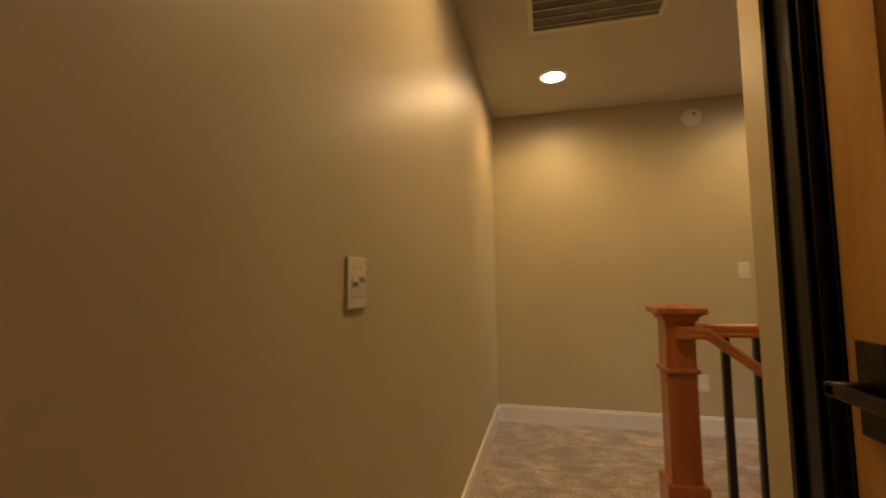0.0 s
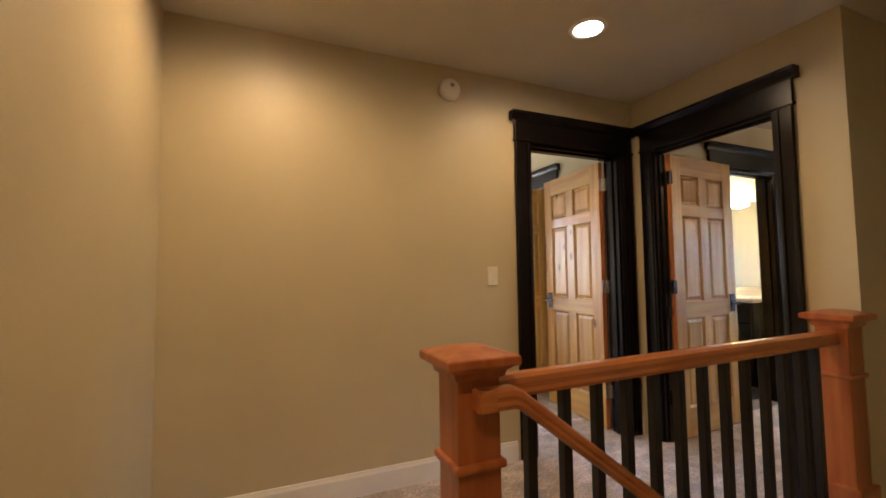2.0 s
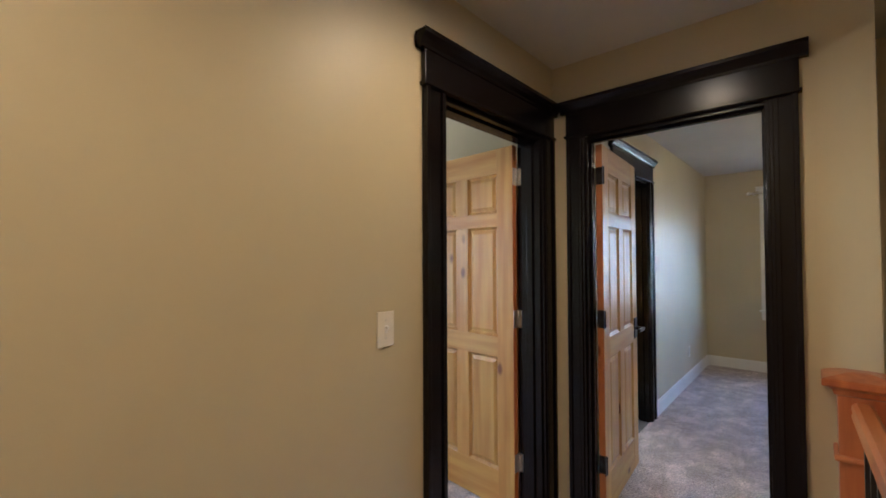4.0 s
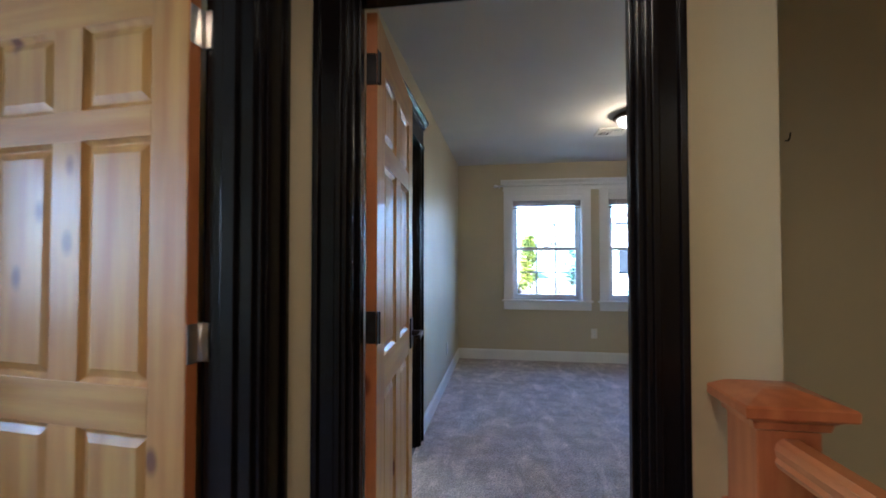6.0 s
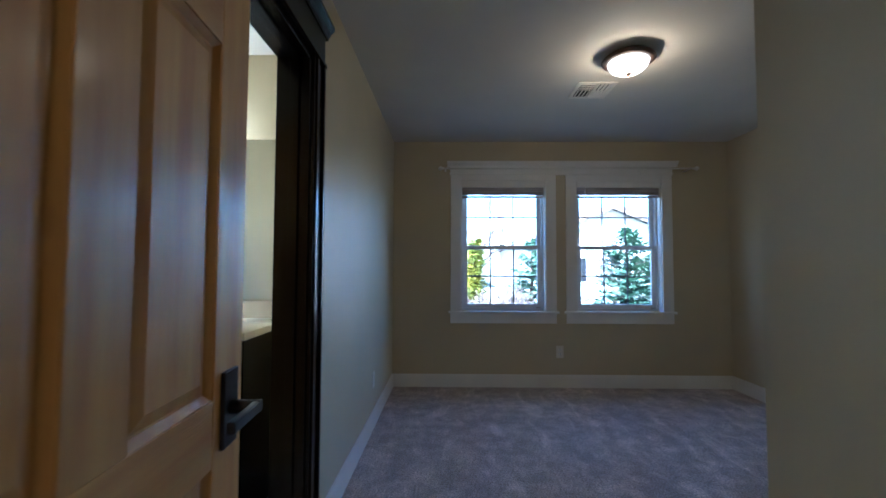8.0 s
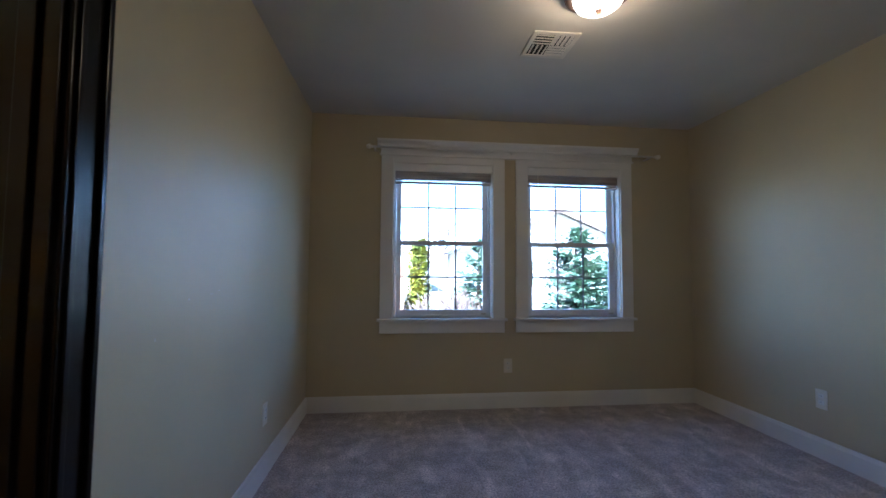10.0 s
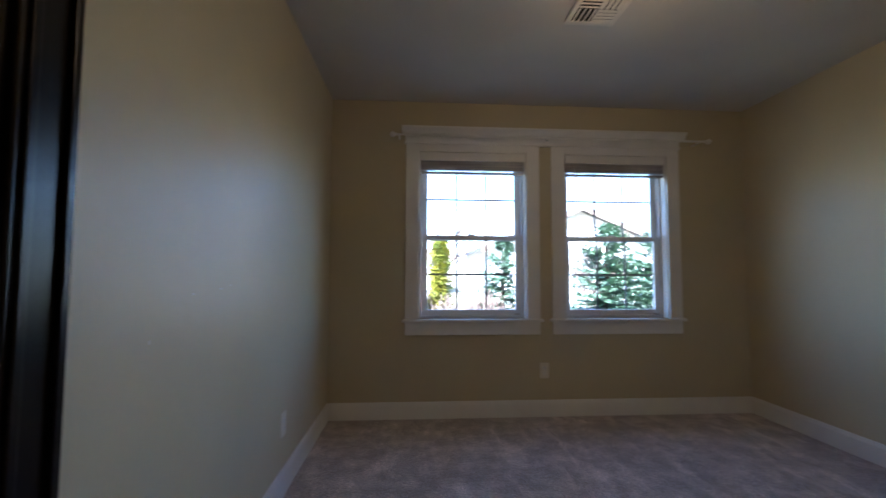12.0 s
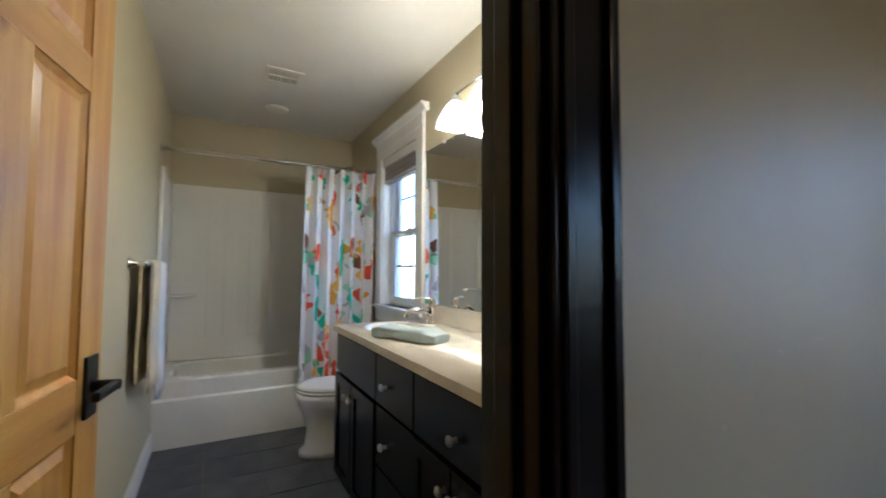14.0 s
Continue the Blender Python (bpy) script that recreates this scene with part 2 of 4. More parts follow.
def thing(name, x, y, z, label, category, group="", kind=""):
    """An empty at a thing's base; its parts are given in world places."""
    ob = new(name)
    ob.empty_display_size = 0.05
    ob.location = (x, y, z)
    BASE[ob] = Vector((x, y, z))
    return tagged(ob, label, category, group, kind)


def part(name, bm, material, parent, label=""):
    base = BASE[parent]
    bmesh.ops.translate(bm, verts=bm.verts, vec=-base)
    ob = new(name, mesh_of(name, bm, material))
    ob.parent = parent
    BASE[ob] = base
    return tagged(ob, label)


def solo(name, bm, material, label, category="", group="", kind="", at=None):
    """A thing or a piece of the setting that is one mesh."""
    base = Vector(at) if at else Vector((0, 0, 0))
    if at:
        bmesh.ops.translate(bm, verts=bm.verts, vec=-base)
    ob = new(name, mesh_of(name, bm, material))
    ob.location = base
    BASE[ob] = base
    return tagged(ob, label, category, group, kind)


def wall(name, axis, c0, c1, a0, a1, openings=(), z0=0.0, z1=H, material=None, label="olive tan painted plaster wall"):
    """A wall with thickness c0 to c1 that runs from a0 to a1, with openings (a, a, z, z) right through it."""
    bm = bmesh.new()

    def block(u0, u1, w0, w1):
        if u1 - u0 > 1e-5 and w1 - w0 > 1e-5:
            box(bm, *((c0, c1, u0, u1, w0, w1) if axis == "x" else (u0, u1, c0, c1, w0, w1)))
    u = a0
    for o0, o1, w0, w1 in sorted(openings):
        block(u, o0, z0, z1)
        block(o0, o1, z0, w0)
        block(o0, o1, w1, z1)
        u = o1
    block(u, a1, z0, z1)
    return solo(name, bm, material or PAINT, label, "wall", kind="structure")


# ---- structure ----
wall("wall_hall_west", "x", -0.12, 0.0, -3.08, 0.03, [(-1.0, -0.21, 0, 2.045)])
wall("wall_hall_south", "y", -3.2, -3.08, -0.12, 4.8)
wall("wall_hall_east", "x", 4.8, 4.92, -3.2, -2.1)
wall("wall_hall_north", "y", -0.06, 0.03, 0.0, 1.27, [(0.18, 0.965, 0, 2.045)])
wall("wall_bedroom_entry", "x", 1.205, 1.27, 0.03, 0.8, z0=-0.3)
wall("wall_stair_north", "y", 0.70, 0.80, 1.27, 3.51, z0=-2.7)
wall("wall_stair_east", "x", 2.375, 2.52, -2.24, 0.70, z0=-2.7)
wall("wall_hall_inner", "y", -2.24, -2.12, 2.52, 4.8, [(2.625, 3.405, 0, 2.045)])
wall("wall_stair_west", "x", 1.145, 1.262, -2.2, 0.70, z0=-2.7, z1=-0.2)
wall("wall_bedroom_west", "x", -0.10, 0.02, 0.03, 4.34, [(0.87, 1.625, 0, 2.045)])
wall("wall_bedroom_north", "y", 4.18, 4.34, 0.02, 3.39, [(0.70, 1.56, 0.752, 2.066), (1.86, 2.72, 0.752, 2.066)])
wall("wall_bedroom_east", "x", 3.39, 3.51, 0.80, 4.34)
wall("wall_bath_north", "y", 2.42, 2.56, -3.74, -0.10, [(-2.72, -2.06, 0.92, 2.07)])
wall("wall_bath_west", "x", -3.74, -3.62, 0.91, 2.42)
wall("wall_bath_south", "y", 0.79, 0.91, -3.74, -0.10)
wall("wall_room_north", "y", 0.03, 0.15, -3.6, -0.12, [(-1.88, -1.10, 0, 2.045)])
wall("wall_room_west", "x", -3.72, -3.6, -2.9, 0.15, [(-2.2, -0.8, 0.8, 2.1)])
wall("wall_room_south", "y", -3.02, -2.9, -3.72, -0.12)
wall("wall_closet", "y", 0.66, 0.76, -3.6, -0.12)
wall("wall_utility_north", "y", -1.3, -1.2, 2.52, 4.92)
wall("wall_utility_east", "x", 4.8, 4.92, -2.1, -1.3)

solo("floor_hall", boxes((-0.12, 1.265, -3.08, 0.03, -0.2, 0.0), (1.2651, 4.8, -3.08, -2.2, -0.2, 0.0), (2.52, 4.8, -2.2, -1.3, -0.2, 0.0)), CARPET, "beige cut-pile carpet with brushed swaths", "carpet", kind="structure")
solo("floor_bedroom", boxes((0.02, 1.205, 0.03, 4.18, -0.2, 0.0), (1.205, 3.39, 0.80, 4.18, -0.2, 0.0)), CARPET, "beige cut-pile bedroom carpet with vacuum marks", "carpet", kind="structure")
solo("floor_room", boxes((-3.6, -0.12, -2.9, 0.66, -0.2, 0.0)), CARPET, "beige carpet of the second room", "carpet", kind="structure")
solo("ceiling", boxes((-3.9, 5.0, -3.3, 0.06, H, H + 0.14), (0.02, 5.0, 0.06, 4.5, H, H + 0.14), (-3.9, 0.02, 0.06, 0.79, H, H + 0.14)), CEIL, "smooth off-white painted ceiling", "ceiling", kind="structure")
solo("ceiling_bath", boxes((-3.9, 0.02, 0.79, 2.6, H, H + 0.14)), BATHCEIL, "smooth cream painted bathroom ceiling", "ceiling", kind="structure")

steps_bm = bmesh.new()
for i in range(12):
    box(steps_bm, 1.27, 2.37, -2.2 + 0.235 * i, -2.2 + 0.235 * (i + 1), -0.18 * (i + 1) - 0.3, -0.18 * (i + 1))
solo("stairs", steps_bm, CARPET, "carpeted flight of stairs going down", "stairs", kind="structure")
solo("floor_stair_foot", boxes((1.265, 2.40, -2.2, 0.7, -2.7, -2.6)), CARPET, "carpeted floor at the foot of the stairs", "carpet", kind="structure")


def baseboard(axis, face, inward, a0, a1, z=0.125, name="baseboard"):
    """White moulded baseboard along a wall face."""
    t = 0.016 * inward
    prof = [(face, 0.0), (face + t, 0.0), (face + t, z - 0.022), (face + t * 0.75, z - 0.012), (face + t * 0.6, z), (face, z)]
    bm = prism(bmesh.new(), prof, "y" if axis == "x" else "x", a0, a1)
    solo(name, bm, WHITE, "white painted wooden baseboard", "baseboard", kind="structure")


baseboard("x", 0.0, 1, -3.08, -1.14)
baseboard("y", -3.08, 1, 0.016, 4.8)
baseboard("x", 0.0, 1, -0.09, -0.06)
baseboard("y", -0.06, -1, 1.06, 1.27)
baseboard("x", 0.02, 1, 1.74, 4.18)
baseboard("y", 4.18, -1, 0.036, 3.374)
baseboard("x", 3.39, -1, 0.80, 4.18)
baseboard("y", 0.80, 1, 1.205, 3.374)
baseboard("x", 1.205, -1, 0.055, 0.80)
baseboard("y", 0.91, 1, -2.92, -0.12)
baseboard("y", -2.24, -1, 2.375, 2.523)
baseboard("y", 0.03, -1, -0.96, -0.12)
baseboard("x", -3.6, 1, -2.9, 0.03)


def door_trim(name, axis, face, inward, a0, a1, top, back, material=ESPRESSO, lip=(1, 1), leg=0.115):
    """Craftsman casing of an opening: legs, head board, cap, jamb liner and stops. face: wall face, back: the other face."""
    t = thing(name, *((face, (a0 + a1) / 2, 0) if axis == "x" else ((a0 + a1) / 2, face, 0)), "espresso stained wooden door casing with a moulded cap", "door frame", kind="structure")

    def bx(u0, u1, d0, d1, z0, z1, bev=0.003):
        p, q = sorted((face + d0 * inward, face + d1 * inward))
        return boxes((p, q, u0, u1, z0, z1) if axis == "x" else (u0, u1, p, q, z0, z1), bevel=bev)
    for u0, u1, s in ((a0 - leg, a0 + 0.004, -1), (a1 - 0.004, a1 + leg, 1)):
        part("casing", bx(u0, u1, 0.0, 0.019, 0, top), material, t)
        inner = a0 - 0.018 if s < 0 else a1 + 0.018
        part("bead", bx(inner - 0.009, inner + 0.009, 0.019, 0.027, 0, top), material, t)
        outer = a0 - leg if s < 0 else a1 + leg
        part("backband", bx(min(outer, outer + 0.018 * -s), max(outer, outer + 0.018 * -s), 0.019, 0.03, 0, top), material, t)
    l0, l1 = a0 - leg - 0.004 * lip[0], a1 + leg + 0.004 * lip[1]
    part("head_board", bx(l0, l1, 0.0, 0.024, top, top + 0.145), material, t)
    part("fillet", bx(l0 - 0.008 * lip[0], l1 + 0.008 * lip[1], 0.0, 0.032, top + 0.003, top + 0.018), material, t)
    d0, d1 = 0.0, 1.0
    prof = [(0.0, 0.140), (0.028, 0.140), (0.030, 0.152), (0.040, 0.168), (0.052, 0.180), (0.056, 0.184), (0.056, 0.200), (0.0, 0.200)]
    pr = [(face + inward * u, top + w) for u, w in prof]
    part("cap", prism(bmesh.new(), pr, "y" if axis == "x" else "x", l0 - 0.03 * lip[0], l1 + 0.03 * lip[1]), material, t)
    depth = abs(back - face)
    for u0, u1 in ((a0 - 0.001, a0 + 0.018), (a1 - 0.018, a1 + 0.001)):
        part("jamb", bx(u0, u1, 0.003, -depth - 0.003, 0, top, 0.002), material, t)
    part("jamb", bx(a0 + 0.018, a1 - 0.018, 0.003, -depth - 0.003, top - 0.018, top + 0.001, 0.002), material, t)
    for u0, u1 in ((a0 + 0.018, a0 + 0.030), (a1 - 0.030, a1 - 0.018)):
        part("stop", bx(u0, u1, -depth * 0.30, -depth * 0.62, 0, top - 0.018, 0.003), material, t)
    part("stop", bx(a0 + 0.030, a1 - 0.030, -depth * 0.30, -depth * 0.62, top - 0.030, top - 0.018, 0.003), material, t)
    # casing on the far side
    for u0, u1 in ((a0 - leg, a0 + 0.004), (a1 - 0.004, a1 + leg)):
        part("casing", bx(u0, u1, -depth - 0.019, -depth, 0, top), material, t)
    part("head_board", bx(l0, l1, -depth - 0.024, -depth, top, top + 0.145), material, t)
    return t


door_trim("door_frame_1", "x", 0.0, 1, -1.0, -0.21, 2.045, -0.12)
door_trim("door_frame_2", "y", -0.06, -1, 0.18, 0.965, 2.045, 0.03, leg=0.09)
door_trim("door_frame_3", "x", 0.02, 1, 0.87, 1.625, 2.045, -0.10, leg=0.108)
door_trim("door_frame_4", "y", -2.24, -1, 2.625, 3.405, 2.045, -2.12, leg=0.098)
door_trim("door_frame_5", "y", 0.03, -1, -1.88, -1.10, 2.045, 0.15)


def door(name, w, label, hinge_side_y=1, hinge_metal=None):
    """Six-panel leaf: hinge edge at local x = 0, latch at x = w, thickness along y from 0 to 0.035."""
    h, th = 2.02, 0.035
    hinge_metal = hinge_metal or BRONZE
    t = thing(name, 0, 0, 0, label, "door")
    st, mu = 0.112, 0.10
    for x0, x1 in ((0.002, st), (w - st, w)):
        part("stile", boxes((x0, x1, 0, th, 0.012, h), bevel=0.002), PINE_V, t)
    part("hinge_edge", boxes((0, 0.0022, 0.001, th - 0.001, 0.012, h)), PINE_EDGE, t, "reddish varnished door edge")
    rails = [(0.012, 0.215), (0.842, 0.957), (1.578, 1.658), (1.878, h)]
    for z0, z1 in rails:
        part("rail", boxes((st, w - st, 0.0005, th - 0.0005, z0, z1), bevel=0.0015), PINE_H, t)
    xm = w / 2
    for (a, z0), (z1, b) in zip(rails, rails[1:]):
        part("mullion", boxes((xm - mu / 2, xm + mu / 2, 0.0005, th - 0.0005, z0, z1), bevel=0.0015), PINE_V, t)
        for x0, x1 in ((st, xm - mu / 2), (xm + mu / 2, w - st)):
            bm = bmesh.new()
            loops = []
            for side in (0, 1):
                rows = []
                for inset, d in ((0.0, 0.004), (0.012, 0.013), (0.016, 0.013), (0.036, 0.005), (0.040, 0.005)):
                    y = d if side == 0 else th - d
                    rows.append([bm.verts.new(p) for p in ((x0 + inset, y, z0 + inset), (x1 - inset, y, z0 + inset), (x1 - inset, y, z1 - inset), (x0 + inset, y, z1 - inset))])
                for r, s in zip(rows, rows[1:]):
                    for i in range(4):
                        bm.faces.new((r[i], r[(i + 1) % 4], s[(i + 1) % 4], s[i]))
                bm.faces.new(rows[-1])
                loops.append(rows[0])
            for i in range(4):
                bm.faces.new((loops[0][i], loops[0][(i + 1) % 4], loops[1][(i + 1) % 4], loops[1][i]))
            part("panel", bm, PINE_V, t)
    for z in (0.24, 1.02, 1.80):
        hy = -0.006 if hinge_side_y < 0 else th + 0.006
        hinge = part("hinge", lathe(bmesh.new(), [(0.0065, 0), (0.0065, 0.095)], -0.002, hy, z, 12), hinge_metal, t)
        part("hinge_leaf", boxes((-0.003, -0.0005, 0.002, th - 0.002, z, z + 0.095)), hinge_metal, hinge)
        part("hinge_leaf", boxes((-0.026, -0.004, hy - 0.002, hy + 0.001, z, z + 0.095)), hinge_metal, hinge)
    for s, y in ((-1, 0.0), (1, th)):
        hx, hz = w - 0.06, 0.93
        plate = part("handle_plate", boxes((hx - 0.029, hx + 0.029, *sorted((y, y + s * 0.008)), hz - 0.068, hz + 0.068), bevel=0.003), BRONZE, t, "dark bronze latch plate")
        part("spindle", lathe(bmesh.new(), [(0.013, 0), (0.011, s * 0.055)], hx, y + s * 0.005, hz, 14, "y"), BRONZE, plate)
        part("lever", boxes((hx - 0.11, hx + 0.012, *sorted((y + s * 0.046, y + s * 0.060)), hz - 0.010, hz + 0.010), bevel=0.004), BRONZE, plate)
    part("latch", boxes((w, w + 0.002, 0.006, th - 0.006, 0.90, 0.96)), BRONZE, t)
    return t


def hang(ob, x, y, rz):
    ob.matrix_basis = pose(x, y, 0, 0, 0, rz)


hang(door("bedroom_door", 0.75, "open knotty pine six-panel bedroom door with bronze lever", -1), 0.235, 0.042, 94.5)
hang(door("second_room_door", 0.77, "open knotty pine six-panel door with bronze lever", -1, NICKEL), -0.135, -0.235, 175)
hang(door("bath_door", 0.745, "open knotty pine six-panel bathroom door", -1), -0.11, 0.905, 171)
hang(door("closet_door", 0.76, "ajar knotty pine six-panel closet door", 1), -1.12, 0.02, 235)
hang(door("utility_door", 0.74, "closed knotty pine six-panel door beside the stairs", 1), 3.384, -2.204, 180)


# ---- windows ----
def sash(t, name, x0, x1, y0, y1, z0, z1, cols=3, rows=2, fr=0.042):
    s = part(name, boxes((x0, x0 + fr, y0, y1, z0, z1), (x1 - fr, x1, y0, y1, z0, z1), (x0 + fr, x1 - fr, y0, y1, z0, z0 + fr), (x0 + fr, x1 - fr, y0, y1, z1 - fr * 0.8, z1), bevel=0.003), VINYL, t, "white vinyl sash")
    ym = (y0 + y1) / 2
    pane = part("pane", boxes((x0 + fr, x1 - fr, ym - 0.002, ym + 0.002, z0 + fr, z1 - fr * 0.8)), GLASS, s, "clear glass pane")
    pane.visible_shadow = False
    for i in range(1, cols):
        x = x0 + fr + (x1 - x0 - 2 * fr) * i / cols
        part("grille_bar", boxes((x - 0.0075, x + 0.0075, ym + 0.003, ym + 0.008, z0 + fr, z1 - fr * 0.8)), GRILLE, s)
    for i in range(1, rows):
        z = z0 + fr + (z1 - z0 - 1.8 * fr) * i / rows
        part("grille_bar", boxes((x0 + fr, x1 - fr, ym + 0.009, ym + 0.013, z - 0.0075, z + 0.0075)), GRILLE, s)
    return s


def window(name, x0, x1, z0, z1, face, depth, zmid, blind=0.17, cols=3, casing_side=0.10, sides=(1, 1)):
    """Double-hung window in a wall that faces south; face: inner wall face."""
    t = thing(name, (x0 + x1) / 2, face, z0, "white double-hung window with grilles and a raised blind", "window", "windows", kind="structure")
    part("reveal", boxes((x0, x0 + 0.012, face - 0.002, face + depth, z0, z1), (x1 - 0.012, x1, face - 0.002, face + depth, z0, z1), (x0 + 0.012, x1 - 0.012, face - 0.002, face + depth, z1 - 0.012, z1)), WHITE, t)
    for s, on in ((-1, sides[0]), (1, sides[1])):
        a, b = (x0 - casing_side, x0 + 0.004) if s < 0 else (x1 - 0.004, x1 + casing_side)
        if on:
            part("casing", boxes((a, b, face - 0.02, face, z0, z1 + 0.06), bevel=0.003), WHITE, t)
    part("head_casing", boxes((x0 + 0.004, x1 - 0.004, face - 0.018, face, z1 - 0.004, z1 + 0.06), bevel=0.002), WHITE, t)
    part("window_sill", boxes((x0 - casing_side - 0.02, x1 + casing_side + 0.02, face - 0.045, face + 0.06, z0 - 0.022, z0), bevel=0.005), WHITE, t)
    part("apron", boxes((x0 - casing_side, x1 + casing_side, face - 0.018, face, z0 - 0.122, z0 - 0.022), bevel=0.004), WHITE, t)
    y = face + 0.075
    f = part("window_frame", boxes((x0 + 0.012, x0 + 0.030, y - 0.01, y + 0.075, z0, z1 - 0.012), (x1 - 0.030, x1 - 0.012, y - 0.01, y + 0.075, z0, z1 - 0.012), (x0 + 0.03, x1 - 0.03, y - 0.01, y + 0.075, z0, z0 + 0.022), (x0 + 0.03, x1 - 0.03, y - 0.01, y + 0.075, z1 - 0.03, z1 - 0.012), bevel=0.002), VINYL, t, "white vinyl window frame")
    sash(t, "lower_sash", x0 + 0.031, x1 - 0.031, y, y + 0.03, z0 + 0.022, zmid + 0.02, cols)
    sash(t, "upper_sash", x0 + 0.031, x1 - 0.031, y + 0.034, y + 0.064, zmid - 0.02, z1 - 0.031, cols)
    part("sash_lock", boxes(((x0 + x1) / 2 - 0.03, (x0 + x1) / 2 + 0.03, y + 0.004, y + 0.028, zmid + 0.0202, zmid + 0.032), bevel=0.003), VINYL, t)
    part("crank", boxes((x1 - 0.09, x1 - 0.045, y - 0.02, y - 0.002, z0 + 0.023, z0 + 0.036), bevel=0.004), NICKEL, t)
    b = thing("window_blind", (x0 + x1) / 2, face + 0.03, z1 - blind, "raised stack of tan wooden blind slats under a white valance", "blind", "blinds")
    part("valance", boxes((x0 + 0.013, x1 - 0.013, face - 0.012, face + 0.004, z1 - 0.072, z1 - 0.013), bevel=0.003), WHITE, b, "white painted valance")
    part("headrail", boxes((x0 + 0.016, x1 - 0.016, face + 0.006, face + 0.055, z1 - 0.055, z1 - 0.014)), WHITE, b)
    n = int((blind - 0.085) / 0.0075)
    for i in range(n):
        z = z1 - 0.06 - i * 0.0075
        j = random.uniform(-0.002, 0.002)
        part("slat", boxes((x0 + 0.018 + j, x1 - 0.018 + j, face + 0.008 + j, face + 0.056 + j, z - 0.004, z)), BLIND, b)
    part("bottom_rail", boxes((x0 + 0.018, x1 - 0.018, face + 0.008, face + 0.056, z1 - blind, z1 - blind + 0.016), bevel=0.003), BLIND, b)
    return t, b


_, b1 = window("window_1", 0.70, 1.56, 0.752, 2.066, 4.18, 0.16, 1.39)
_, b2 = window("window_2", 1.86, 2.72, 0.752, 2.066, 4.18, 0.16, 1.39)
part("cord", tube(bmesh.new(), [(1.96, 4.17, 2.0), (1.962, 4.168, 1.6), (1.97, 4.166, 1.22)], 0.003, 6), PLASTIC, b2, "hanging blind cord")
head = thing("window_head", 1.71, 4.18, 2.126, "white craftsman head board with a moulded cap across both windows", "window trim", kind="structure")
part("head_board", boxes((0.595, 2.825, 4.156, 4.18, 2.126, 2.215), bevel=0.003), WHITE, head)
part("fillet", boxes((0.587, 2.833, 4.150, 4.18, 2.122, 2.137), bevel=0.003), WHITE, head)
part("cap", prism(bmesh.new(), [(4.18, 2.205), (4.150, 2.205), (4.146, 2.218), (4.134, 2.232), (4.124, 2.240), (4.124, 2.256), (4.18, 2.256)], "x", 0.565, 2.875), WHITE, head)
rod = thing("curtain_rod", 1.765, 4.10, 2.17, "thin white curtain rod with ball finials above the windows", "curtain rod")
part("pole", tube(bmesh.new(), [(0.53, 4.095, 2.172), (3.0, 4.095, 2.172)], 0.0085), WHITE, rod)
for x, s in ((0.53, -1), (3.0, 1)):
    part("finial", lathe(bmesh.new(), [(0.009, 0), (0.013, 0.004 * s), (0.009, 0.010 * s), (0.019, 0.022 * s), (0.022, 0.034 * s), (0.015, 0.048 * s), (0.003, 0.054 * s)], x, 4.095, 2.172, 16, "x"), WHITE, rod)
for x in (0.548, 1.71, 2.95):
    part("bracket", boxes((x - 0.007, x + 0.007, 4.09, 4.178 if x != 1.71 else 4.124, 2.155, 2.163), (x - 0.007, x + 0.007, 4.086, 4.104, 2.155, 2.164)), WHITE, rod)

bw, bb = window("window_3", -2.72, -2.06, 0.92, 2.07, 2.42, 0.14, 1.47, blind=0.2, cols=2)
bh = thing("window_head_bath", -2.39, 2.42, 2.13, "white craftsman window head with a moulded cap", "window trim", kind="structure")
part("head_board", boxes((-2.82, -1.96, 2.396, 2.42, 2.13, 2.22), bevel=0.003), WHITE, bh)
part("cap", prism(bmesh.new(), [(2.42, 2.21), (2.390, 2.21), (2.386, 2.223), (2.374, 2.237), (2.364, 2.245), (2.364, 2.262), (2.42, 2.262)], "x", -2.87, -1.91), WHITE, bh)

# assumed window of the second room, out of sight; an area lamp supplies its daylight
window_room = thing("window_4", -3.6, -1.5, 0.8, "plain white side window assumed for the second room, out of sight", "window", "windows", kind="structure")
part("window_frame", boxes((-3.70, -3.64, -2.2, -2.14, 0.8, 2.1), (-3.70, -3.64, -0.86, -0.8, 0.8, 2.1), (-3.70, -3.64, -2.14, -0.86, 0.8, 0.86), (-3.70, -3.64, -2.14, -0.86, 2.04, 2.1)), VINYL, window_room)


